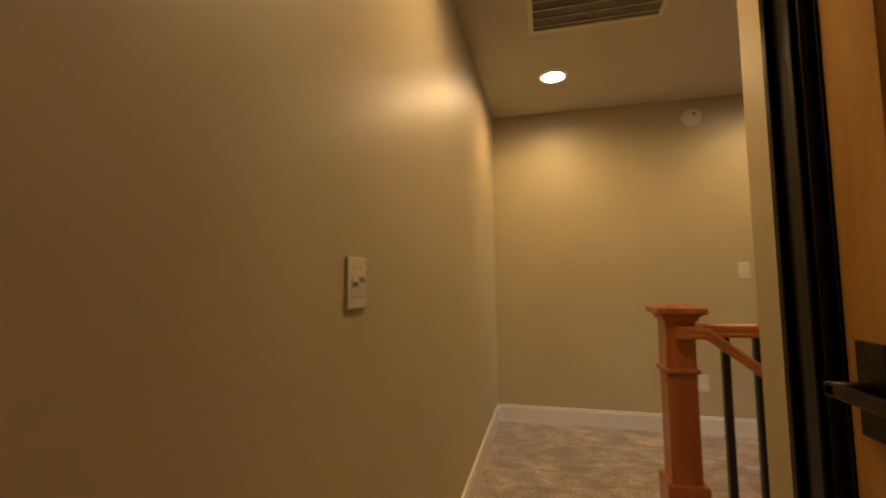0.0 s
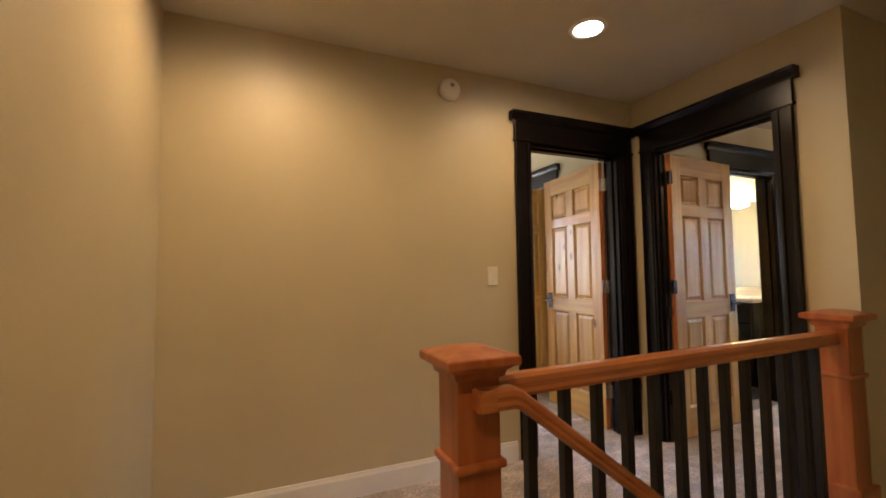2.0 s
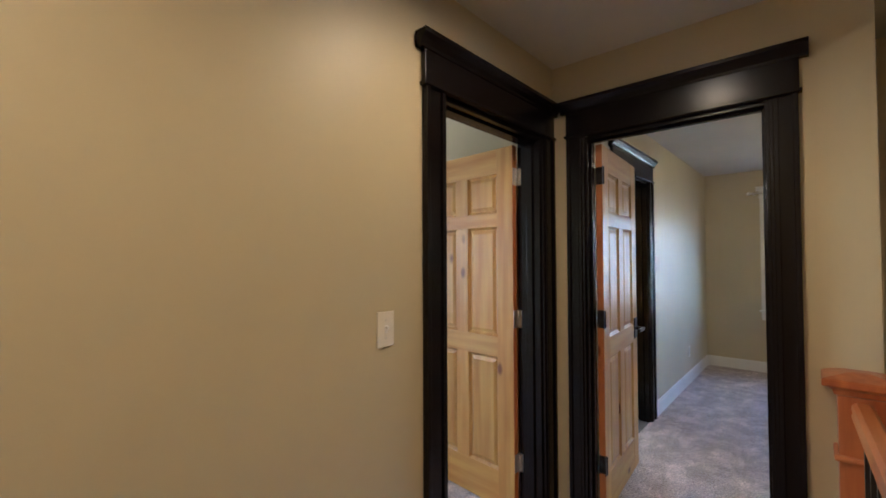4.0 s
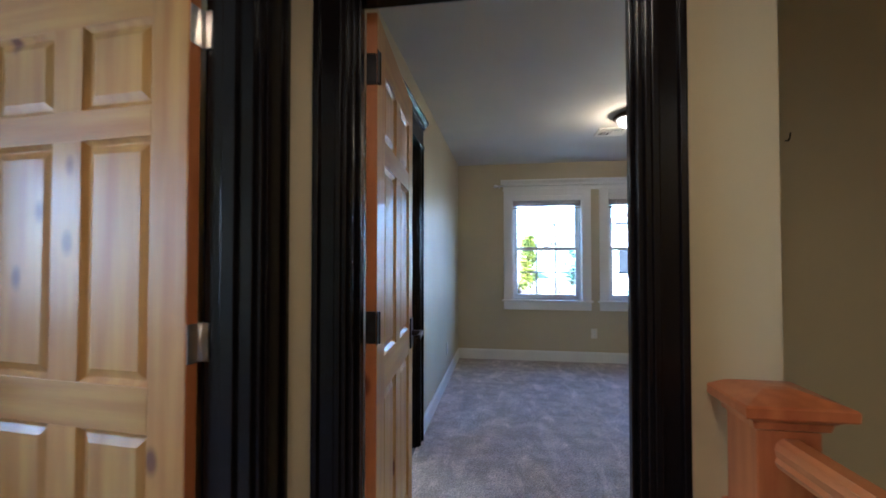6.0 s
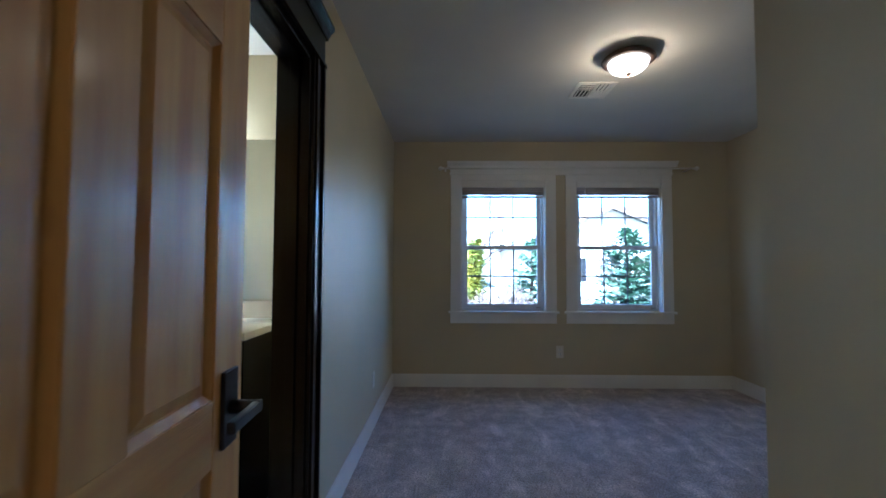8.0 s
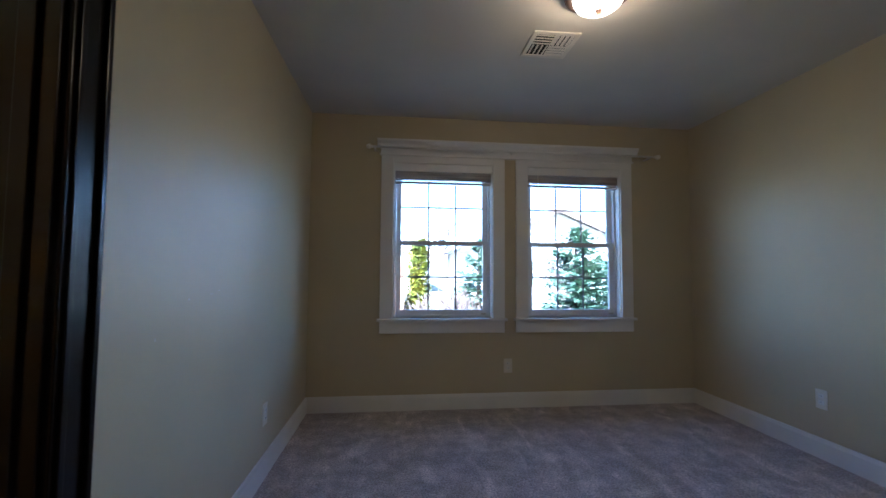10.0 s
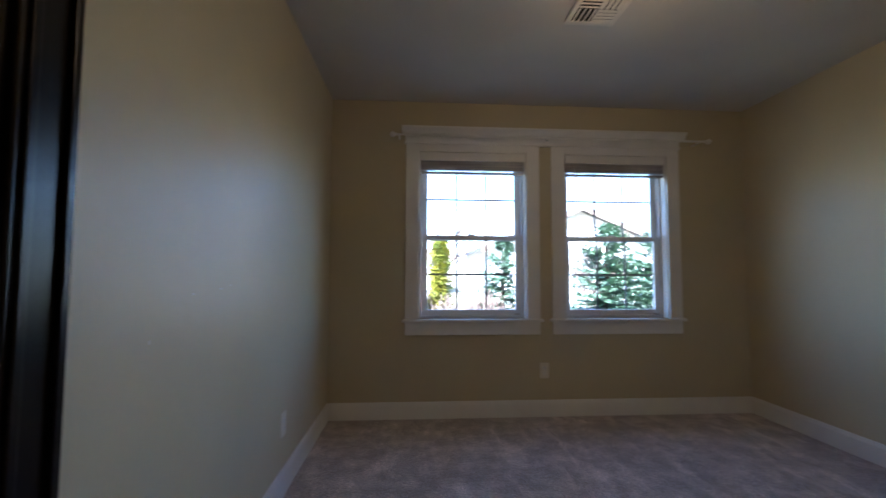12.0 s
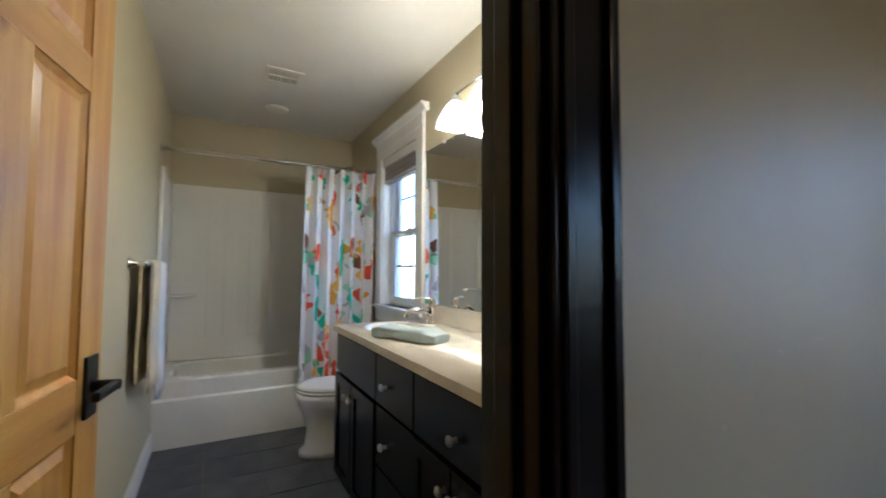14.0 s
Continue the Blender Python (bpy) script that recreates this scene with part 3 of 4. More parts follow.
# ---- stair rail ----
def newel(x, y, label, h=1.0):
    t = thing("newel_post", x, y, 0, label, "newel post", "newel posts")
    r = 0.062
    part("shaft", boxes((x - r, x + r, y - r, y + r, 0.0, h - 0.075), bevel=0.004), CHERRY, t)
    part("plinth", boxes((x - r - 0.022, x + r + 0.022, y - r - 0.022, y + r + 0.022, 0.0, 0.20), bevel=0.008), CHERRY, t)
    zc = h - 0.31
    part("collar", boxes((x - r - 0.013, x + r + 0.013, y - r - 0.013, y + r + 0.013, zc, zc + 0.022), bevel=0.009), CHERRY, t)
    bm = bmesh.new()
    rings = []
    for q, z in ((r, h - 0.080), (r + 0.010, h - 0.074), (r + 0.014, h - 0.058), (r + 0.030, h - 0.046), (r + 0.040, h - 0.044), (r + 0.042, h - 0.040), (r + 0.042, h - 0.022), (r + 0.038, h - 0.018), (0.035, h), (0.02, h + 0.002)):
        rings.append([bm.verts.new((x + u * q, y + v * q, z)) for u, v in ((-1, -1), (1, -1), (1, 1), (-1, 1))])
    for a, b in zip(rings, rings[1:]):
        for i in range(4):
            bm.faces.new((a[i], a[(i + 1) % 4], b[(i + 1) % 4], b[i]))
    bm.faces.new(rings[0]), bm.faces.new(rings[-1])
    part("cap", bm, CHERRY, t)
    return t


NX, NY1, NY2 = 1.270, -2.104, -0.124
newel(NX, NY1, "varnished cherry newel post with a square cap at the stair head", 0.985)
newel(1.205, NY2, "varnished cherry newel post against the wall end", 0.99)


def rail_profile(w, h):
    return [(-w * 0.5, 0.012), (-w * 0.42, 0.0), (w * 0.42, 0.0), (w * 0.5, 0.012), (w * 0.44, 0.022), (w * 0.5, h * 0.62), (w * 0.44, h * 0.85), (w * 0.25, h), (-w * 0.25, h), (-w * 0.44, h * 0.85), (-w * 0.5, h * 0.62), (-w * 0.44, 0.022)]


def swept(bm, w, h, path):
    rings = []
    for x, y, z in path:
        rings.append([bm.verts.new((x + u, y, z + v)) for u, v in rail_profile(w, h)])
    for a, b in zip(rings, rings[1:]):
        for i in range(len(a)):
            bm.faces.new((a[i], a[(i + 1) % len(a)], b[(i + 1) % len(a)], b[i]))
    bm.faces.new(rings[0]), bm.faces.new(rings[-1])
    return bm


def rx(y):
    return NX + (1.205 - NX) * (y - NY1) / (NY2 - NY1)


balustrade = thing("balustrade", 1.22, -1.1, 0, "cherry guard rail on square black iron balusters", "railing")
part("guard_rail", swept(bmesh.new(), 0.062, 0.062, [(rx(NY1 + 0.06), NY1 + 0.06, 0.833), (rx(NY2 - 0.06), NY2 - 0.06, 0.833)]), CHERRY_Y, balustrade, "glossy cherry guard rail")
part("shoe_rail", boxes((1.165, 1.262, NY1 + 0.085, NY2 - 0.085, 0.0, 0.02), bevel=0.003), CHERRY_Y, balustrade)
NB = 13
for i in range(NB):
    y = -1.905 + 0.13 * i
    part("baluster", boxes((rx(y) - 0.015, rx(y) + 0.015, y - 0.015, y + 0.015, 0.018, 0.835), bevel=0.002), IRON, balustrade)
handrail = thing("handrail", 1.345, -2.1, 0.8, "cherry stair handrail that slopes down from the newel post", "handrail")
hx = 1.352
part("rail", swept(bmesh.new(), 0.05, 0.055, [(hx, -2.125, 0.832), (hx, -2.02, 0.832), (hx, -1.995, 0.822), (hx, -1.40, 0.367), (hx, 0.4, -1.01)]), CHERRY_Y, handrail)
stub = prism(bmesh.new(), [(u - 2.100, v + 0.832) for u, v in rail_profile(0.05, 0.055)], "x", NX + 0.0625, hx + 0.0255)
part("elbow", stub, CHERRY_Y, handrail, "short mitred cherry elbow")
part("bracket", tube(bmesh.new(), [(hx, -0.3, -0.455), (hx - 0.02, -0.3, -0.53), (1.266, -0.3, -0.54)], 0.007, 8), BRONZE, handrail)

# ---- lamps ----
for cx, cy in CANS:
    t = thing("recessed_ceiling_light", cx, cy, H, "lit recessed ceiling light with a white trim ring", "ceiling light", "recessed lights")
    part("trim_ring", lathe(bmesh.new(), [(0.098, 0), (0.096, -0.004), (0.080, -0.006), (0.074, -0.002), (0.074, 0)], cx, cy, H, 40), WHITE, t)
    part("bulb_face", lathe(bmesh.new(), [(0.073, -0.003), (0.05, -0.006), (0.002, -0.007)], cx, cy, H, 32), CANGLOW, t, "glowing bulb face")
LX, LY, LS = 1.655, 2.43, 1.08
t = thing("flush_ceiling_light", LX, LY, H, "lit bowl ceiling light of alabaster glass with bronze rim", "ceiling light")


def turned(profile):
    return lathe(bmesh.new(), [(r * LS, z * LS) for r, z in profile], LX, LY, H, 48)


part("rim", turned([(0.100, 0.0), (0.119, -0.011), (0.138, -0.0276), (0.141, -0.0370), (0.128, -0.0470), (0.108, -0.0478), (0.100, -0.0184), (0.092, -0.0018)]), BROWNMETAL, t, "brown metal rim")
bowl = part("bowl", turned([(0.109, -0.0414), (0.106, -0.060), (0.094, -0.081), (0.073, -0.0957), (0.046, -0.105), (0.0154, -0.1086), (0.0046, -0.1086)]), LAMPGLASS, t, "glowing alabaster glass bowl")
bowl.visible_shadow = False
part("finial", turned([(0.003, -0.103), (0.018, -0.1095), (0.009, -0.116), (0.011, -0.1233), (0.002, -0.1297)]), BROWNMETAL, t)


def register(name, x0, x1, y0, y1, nslat, label, z=H, cross=True, back=None):
    t = thing(name, (x0 + x1) / 2, (y0 + y1) / 2, z, label, "air vent")
    w = 0.026
    part("frame", boxes((x0, x1, y0, y0 + w, z - 0.008, z), (x0, x1, y1 - w, y1, z - 0.008, z), (x0, x0 + w, y0 + w, y1 - w, z - 0.008, z), (x1 - w, x1, y0 + w, y1 - w, z - 0.008, z), bevel=0.002), PLASTIC, t)
    part("backing", boxes((x0 + w, x1 - w, y0 + w, y1 - w, z - 0.002, z - 0.0005)), back or SLOT, t)
    if cross:
        xm, yn = (x0 + x1) / 2, (y0 + y1) / 2
        per = max(3, nslat // 2 + 1)
        for qx0, qx1, qy0, qy1, along, wide in ((x0 + w, xm, y0 + w, yn, "x", 0.004), (xm, x1 - w, y0 + w, yn, "y", 0.009), (x0 + w, xm, yn, y1 - w, "y", 0.004), (xm, x1 - w, yn, y1 - w, "x", 0.009)):
            u0, u1, a0, a1 = (qy0, qy1, qx0, qx1) if along == "x" else (qx0, qx1, qy0, qy1)
            for i in range(per):
                u = u0 + (u1 - u0) * (i + 0.5) / per
                part("slat", prism(bmesh.new(), [(u - wide, z - 0.003), (u + wide, z - 0.0065), (u + wide + 0.001, z - 0.006), (u - wide + 0.001, z - 0.0025)], along, a0 + 0.001, a1 - 0.001), PLASTIC, t)
        part("divider", boxes((xm - 0.002, xm + 0.002, y0 + w, y1 - w, z - 0.0075, z - 0.002)), PLASTIC, t)
    else:
        for i in range(nslat):
            x = x0 + w + (x1 - x0 - 2 * w) * (i + 0.5) / nslat
            wide = 0.007
            part("slat", prism(bmesh.new(), [(x - wide, z - 0.003), (x + wide, z - 0.010), (x + wide + 0.002, z - 0.009), (x - wide + 0.002, z - 0.002)], "y", y0 + w, y1 - w), PLASTIC, t)
    return t


register("ceiling_register", 1.475, 1.745, 2.80, 3.07, 7, "white metal ceiling register with slats in two directions")
register("return_air_grille", 1.15, 1.62, -2.74, -2.06, 6, "large white metal return air grille in the ceiling", cross=False, back=FILTER)
t = thing("smoke_alarm", 0, -1.58, 2.315, "round white smoke alarm on the wall", "smoke alarm")
part("body", lathe(bmesh.new(), [(0.070, 0.0), (0.070, 0.012), (0.064, 0.03), (0.05, 0.038), (0.02, 0.040), (0.004, 0.040)], 0, -1.58, 2.315, 32, "x"), PLASTIC, t)
part("button", lathe(bmesh.new(), [(0.012, 0.038), (0.012, 0.043), (0.003, 0.044)], 0, -1.575, 2.335, 14, "x"), GRILLE, t)


def plate(name, axis, face, inward, u, z, label, category, w=0.072, h=0.118, toggles=1, kind="switch"):
    """Wall plate with toggles or sockets, centred at u, z on a wall face."""
    t = thing(name, *((face, u, z) if axis == "x" else (u, face, z)), label, category)

    def bx(u0, u1, d0, d1, z0, z1, bev=0.0):
        p, q = sorted((face + d0 * inward, face + d1 * inward))
        return boxes((p, q, u0, u1, z0, z1) if axis == "x" else (u0, u1, p, q, z0, z1), bevel=bev)
    part("plate", bx(u - w / 2, u + w / 2, 0, 0.006, z - h / 2, z + h / 2, 0.0025), PLASTIC, t)
    if kind == "switch":
        for i in range(toggles):
            c = u + (i - (toggles - 1) / 2) * 0.034
            part("toggle_slot", bx(c - 0.006, c + 0.006, 0.006, 0.0075, z - 0.013, z + 0.013), WHITE, t)
            part("toggle", bx(c - 0.004, c + 0.004, 0.006, 0.018, z - (0.009 if i else -0.001), z + (0.002 if i else 0.011), 0.001), WHITE, t)
            for dz in (-0.03, 0.03):
                part("screw", bx(c - 0.0025, c + 0.0025, 0.006, 0.0072, z + dz - 0.0025, z + dz + 0.0025), NICKEL, t)
    elif kind == "outlet":
        for dz in (-0.02, 0.02):
            part("socket", bx(u - 0.017, u + 0.017, 0.006, 0.008, z + dz - 0.014, z + dz + 0.014, 0.0015), WHITE, t)
            for du in (-0.006, 0.006):
                part("slot", bx(u + du - 0.001, u + du + 0.001, 0.008, 0.0085, z + dz - 0.004, z + dz + 0.005), SLOT, t)
    else:
        part("slider_slot", bx(u - 0.012, u + 0.012, 0.006, 0.007, z - 0.024, z - 0.021), GRILLE, t)
        part("knob", bx(u - 0.011, u + 0.011, 0.006, 0.016, z - 0.004, z + 0.007, 0.004), CLOTH_T, t, "small tan knob")
        for dz in (-0.042, 0.036):
            part("screw", bx(u - 0.003, u + 0.003, 0.006, 0.0075, z + dz - 0.003, z + dz + 0.003), NICKEL, t)
    return t


plate("light_switch", "x", 0.0, 1, -1.297, 1.163, "cream single toggle light switch on the hall wall", "light switch")
plate("double_light_switch", "y", -3.08, 1, 2.612, 1.088, "cream two-gang toggle light switch", "light switch", w=0.088, h=0.108, toggles=2)
plate("wall_outlet", "x", 0.0, 1, -1.60, 0.357, "white duplex wall outlet in the hall", "outlet", kind="outlet")
plate("wall_outlet", "y", 4.18, -1, 1.69, 0.35, "white duplex outlet under the windows", "outlet", kind="outlet")
plate("wall_outlet", "x", 3.39, -1, 3.04, 0.365, "white duplex outlet on the side wall", "outlet", kind="outlet")
plate("wall_outlet", "x", 0.02, 1, 3.12, 0.345, "white duplex outlet beside the bathroom door", "outlet", kind="outlet")
plate("fan_control_plate", "x", 1.205, -1, 0.36, 1.165, "cream wall control plate with a small oval knob", "wall plate", w=0.08, kind="jack")
solo("wall_hook", tube(bmesh.new(), [(1.74, 0.699, 1.75), (1.74, 0.68, 1.745), (1.74, 0.672, 1.755), (1.74, 0.668, 1.775)], 0.003, 8), BRONZE, "small dark wall hook above the stairs", "hook")

# ---- bathroom ----
Y = 2.42
van = thing("vanity_cabinet", -1.24, 2.15, 0, "espresso vanity cabinet with drawers, doors and nickel knobs", "vanity")
VX0, VX1, VF = -1.88, -0.35, 1.872
VT = 0.85
part("body", boxes((VX0, VX1, VF, Y - 0.002, 0.10, VT)), ESPRESSO, van)
part("toe_kick", boxes((VX0 + 0.01, VX1, VF + 0.07, Y - 0.002, 0.0, 0.10)), ESPRESSO, van)


def front(name, x0, x1, z0, z1, knobs, panel=False):
    d = part(name, boxes((x0 + 0.005, x1 - 0.005, VF - 0.02, VF - 0.001, z0 + 0.005, z1 - 0.005), bevel=0.003), ESPRESSO, van)
    if panel:
        w = 0.055
        part("moulding", boxes((x0 + 0.006, x0 + w, VF - 0.028, VF - 0.02, z0 + 0.006, z1 - 0.006), (x1 - w, x1 - 0.006, VF - 0.028, VF - 0.02, z0 + 0.006, z1 - 0.006), (x0 + w, x1 - w, VF - 0.028, VF - 0.02, z0 + 0.006, z0 + w), (x0 + w, x1 - w, VF - 0.028, VF - 0.02, z1 - w, z1 - 0.006), bevel=0.003), ESPRESSO, d)
    y = VF - (0.028 if panel else 0.02)
    for kx, kz in knobs:
        part("knob", lathe(bmesh.new(), [(0.008, 0), (0.006, -0.008), (0.007, -0.014), (0.015, -0.020), (0.015, -0.026), (0.009, -0.031), (0.002, -0.032)], kx, y, kz, 18, "y"), NICKEL, d, "nickel knob")


front("false_drawer_front", VX0, -1.25, 0.645, VT, [])
front("cabinet_door", VX0, -1.585, 0.11, 0.645, [(-1.625, 0.57)], True)
front("cabinet_door", -1.585, -1.25, 0.11, 0.645, [(-1.545, 0.57)], True)
for z0, z1 in ((0.645, VT), (0.40, 0.645), (0.11, 0.40)):
    front("drawer_front", -1.25, -0.875, z0, z1, [(-1.125, z0 + (z1 - z0) * 0.45)])
front("drawer_front", -0.875, VX1, 0.645, VT, [(-0.59, 0.725)])
front("cabinet_door", -0.875, -0.61, 0.11, 0.645, [(-0.64, 0.57)], True)
front("cabinet_door", -0.61, VX1, 0.11, 0.645, [(-0.58, 0.57)], True)

SX, SY, SA, SB = -1.62, 2.12, 0.235, 0.175
top = thing("worktop", -1.24, 2.15, 0.85, "cream cultured marble vanity top with integral oval basin", "vanity top")
bm = bmesh.new()
N = 40
cx0, cx1, cy0, cy1, zt = -1.94, -0.335, 1.846, Y - 0.022, 0.885
rim, outer = [], []
for i in range(N):
    a = 2 * math.pi * i / N
    c, s = math.cos(a), math.sin(a)
    rim.append((SX + SA * 1.1 * c, SY + SB * 1.1 * s))
    k = min(((cx1 - SX) / c) if c > 1e-6 else ((cx0 - SX) / c) if c < -1e-6 else 9, ((cy1 - SY) / s) if s > 1e-6 else ((cy0 - SY) / s) if s < -1e-6 else 9)
    outer.append((SX + k * c, SY + k * s))
corner = [(cx0, cy0), (cx1, cy0), (cx1, cy1), (cx0, cy1)]
for c in corner:
    j = min(range(N), key=lambda q: (outer[q][0] - c[0]) ** 2 + (outer[q][1] - c[1]) ** 2)
    outer[j] = c
levels = [[bm.verts.new((x, y, zt)) for x, y in outer]]
for f, z in ((1.0, zt), (0.985, zt + 0.006), (0.93, zt + 0.007), (0.86, zt - 0.004), (0.78, zt - 0.05), (0.6, zt - 0.10), (0.3, zt - 0.125), (0.06, zt - 0.13)):
    levels.append([bm.verts.new((SX + (x - SX) * f, SY + (y - SY) * f, z)) for x, y in rim])
for a, b in zip(levels, levels[1:]):
    for i in range(N):
        f = bm.faces.new((a[i], a[(i + 1) % N], b[(i + 1) % N], b[i]))
        f.smooth = True
bm.faces.new(levels[-1])
low = [bm.verts.new((x, y, 0.852)) for x, y in outer]
for i in range(N):
    bm.faces.new((levels[0][i], low[i], low[(i + 1) % N], levels[0][(i + 1) % N]))
part("slab", bm, MARBLE, top)
part("backsplash", boxes((cx0, cx1, Y - 0.022, Y - 0.001, 0.852, 0.985), bevel=0.003), MARBLE, top)
part("drain", lathe(bmesh.new(), [(0.022, 0.0), (0.02, 0.004), (0.004, 0.005)], SX, SY, zt - 0.131, 16), CHROME, top)

fx, fy = -1.69, 2.335
tap = thing("basin_tap", fx, fy, zt, "chrome single-lever basin tap", "tap")
part("body", lathe(bmesh.new(), [(0.030, 0.0), (0.030, 0.008), (0.022, 0.014), (0.021, 0.09), (0.026, 0.094), (0.026, 0.102), (0.020, 0.108), (0.022, 0.135), (0.014, 0.146), (0.003, 0.148)], fx, fy, zt, 24), CHROME, tap)
part("spout", tube(bmesh.new(), [(fx, fy - 0.01, zt + 0.05), (fx - 0.01, fy - 0.05, zt + 0.085), (fx - 0.02, fy - 0.10, zt + 0.09), (fx - 0.028, fy - 0.135, zt + 0.07), (fx - 0.03, fy - 0.145, zt + 0.045)], 0.011), CHROME, tap)
part("lever", tube(bmesh.new(), [(fx, fy, zt + 0.142), (fx - 0.02, fy - 0.03, zt + 0.150), (fx - 0.04, fy - 0.075, zt + 0.146)], 0.006), CHROME, tap)

bm = bmesh.new()
TL, TW, TH = 0.37, 0.15, 0.055
rows = []
for i in range(25):
    u = i / 24
    end = 0.72 + 0.28 * min(1.0, 7 * min(u, 1 - u))
    ring_ = []
    for k in range(24):
        a = 2 * math.pi * k / 24
        c, q = math.cos(a), math.sin(a)
        fold = 1 + 0.05 * math.sin(5 * a + 7 * u) + 0.04 * math.sin(19 * u + a)
        y = 0.5 * TW * end * fold * math.copysign(abs(c) ** 0.6, c)
        z = 0.5 * TH * end * (1 + 0.10 * math.sin(11 * u)) * math.copysign(abs(q) ** 0.55, q)
        crease = 0.006 if abs(math.sin(a) - 0.15) < 0.16 and c < 0 else 0.0
        ring_.append(bm.verts.new((TL * (u - 0.5), y + crease, max(0.0, z + 0.5 * TH * end))))
    rows.append(ring_)
for a, b in zip(rows, rows[1:]):
    for k in range(24):
        bm.faces.new((a[k], a[(k + 1) % 24], b[(k + 1) % 24], b[k])).smooth = True
bm.faces.new(rows[0]), bm.faces.new(rows[-1])
bmesh.ops.rotate(bm, verts=bm.verts, cent=(0, 0, 0), matrix=Matrix.Rotation(radians(24), 3, "Z"))
bmesh.ops.translate(bm, verts=bm.verts, vec=(-1.285, 2.015, zt + 0.001))
solo("folded_towel", bm, CLOTH_B, "loosely folded pale blue towel on the vanity top", "towel", at=(-1.285, 2.015, zt))
mirror = thing("wall_mirror", -1.18, Y, 0.987, "frameless wall mirror above the vanity", "mirror")
part("mirror_glass", boxes((-1.955, -0.42, Y - 0.006, Y - 0.001, 0.987, 1.945)), MIRROR, mirror)
for x in (-1.7, -0.7):
    part("clip", boxes((x - 0.012, x + 0.012, Y - 0.010, Y - 0.001, 1.937, 1.952)), CHROME, mirror)

light = thing("vanity_light", -1.19, Y, 2.08, "chrome vanity light bar with three lit frosted glass shades", "wall light")
part("backplate", boxes((-1.22, -1.00, Y - 0.022, Y - 0.001, 2.03, 2.13), bevel=0.008), CHROME, light)
part("bar", tube(bmesh.new(), [(-1.43, Y - 0.10, 2.10), (-0.79, Y - 0.10, 2.10)], 0.008), CHROME, light)
for x in (-1.19, -1.03):
    part("arm", tube(bmesh.new(), [(x, Y - 0.02, 2.08), (x, Y - 0.07, 2.07), (x, Y - 0.10, 2.10)], 0.006), CHROME, light)
for x in (-1.40, -1.11, -0.82):
    part("socket", lathe(bmesh.new(), [(0.012, 0.0), (0.026, -0.02), (0.030, -0.055), (0.02, -0.06)], x, Y - 0.10, 2.10, 20), CHROME, light)
    bm = bmesh.new()
    rings = []
    for q, z in ((0.034, 2.05), (0.045, 2.03), (0.072, 1.965), (0.078, 1.925), (0.070, 1.925), (0.03, 2.04)):
        rings.append([bm.verts.new((x + u * q, Y - 0.10 + v * q, z)) for u, v in ((-1, -1), (0, -1.12), (1, -1), (1.12, 0), (1, 1), (0, 1.12), (-1, 1), (-1.12, 0))])
    for a, b in zip(rings, rings[1:]):
        for i in range(8):
            bm.faces.new((a[i], a[(i + 1) % 8], b[(i + 1) % 8], b[i]))
    sh = part("shade", bm, SHADEGLASS, light, "glowing square frosted glass shade")
    sh.visible_shadow = False

# bathtub and surround
XT = -2.92
tub = thing("bathtub", -3.27, 1.66, 0, "cream acrylic alcove bathtub with a stepped apron", "bathtub")
bm = bmesh.new()
ix0, ix1, iy0, iy1 = -3.619, XT, 0.912, Y - 0.002


def ring(x0, x1, y0, y1, z, r, k=5):
    out = []
    for cx, cy, a0 in ((x1 - r, y1 - r, 0), (x0 + r, y1 - r, 90), (x0 + r, y0 + r, 180), (x1 - r, y0 + r, 270)):
        for i in range(k + 1):
            a = radians(a0 + 90 * i / k)
            out.append(bm.verts.new((cx + r * math.cos(a), cy + r * math.sin(a), z)))
    return out


rs = [ring(ix0, ix1, iy0, iy1, 0.0, 0.004), ring(ix0, ix1, iy0, iy1, 0.31, 0.004), ring(ix0, ix1 - 0.014, iy0, iy1, 0.325, 0.004), ring(ix0, ix1 - 0.014, iy0, iy1, 0.43, 0.004), ring(ix0, ix1 - 0.024, iy0, iy1, 0.445, 0.01),
      ring(ix0 + 0.06, ix1 - 0.085, iy0 + 0.08, iy1 - 0.08, 0.445, 0.12), ring(ix0 + 0.075, ix1 - 0.10, iy0 + 0.095, iy1 - 0.095, 0.43, 0.12), ring(ix0 + 0.13, ix1 - 0.15, iy0 + 0.18, iy1 - 0.16, 0.12, 0.14), ring(ix0 + 0.2, ix1 - 0.2, iy0 + 0.26, iy1 - 0.24, 0.09, 0.1)]
for a, b in zip(rs, rs[1:]):
    for i in range(len(a)):
        bm.faces.new((a[i], a[(i + 1) % len(a)], b[(i + 1) % len(a)], b[i]))
bm.faces.new(rs[-1])
part("shell", bm, ACRYLIC, tub)
sur = thing("tub_surround", -3.6, 1.66, 0.446, "glossy cream acrylic tub surround with moulded columns", "tub surround", kind="structure")
part("back_panel", boxes((-3.619, -3.596, 0.935, Y - 0.025, 0.446, 1.885), bevel=0.006), ACRYLIC, sur)
part("side_panel", boxes((-3.619, XT - 0.01, 0.912, 0.934, 0.446, 1.885), bevel=0.006), ACRYLIC, sur)
part("side_panel", boxes((-3.619, XT - 0.01, Y - 0.024, Y - 0.002, 0.446, 1.885), bevel=0.006), ACRYLIC, sur)
for y in (1.24, 1.37, 1.56, 1.73):
    part("column", boxes((-3.598, -3.591, y - 0.045, y + 0.045, 0.62, 1.82), bevel=0.004), ACRYLIC, sur)
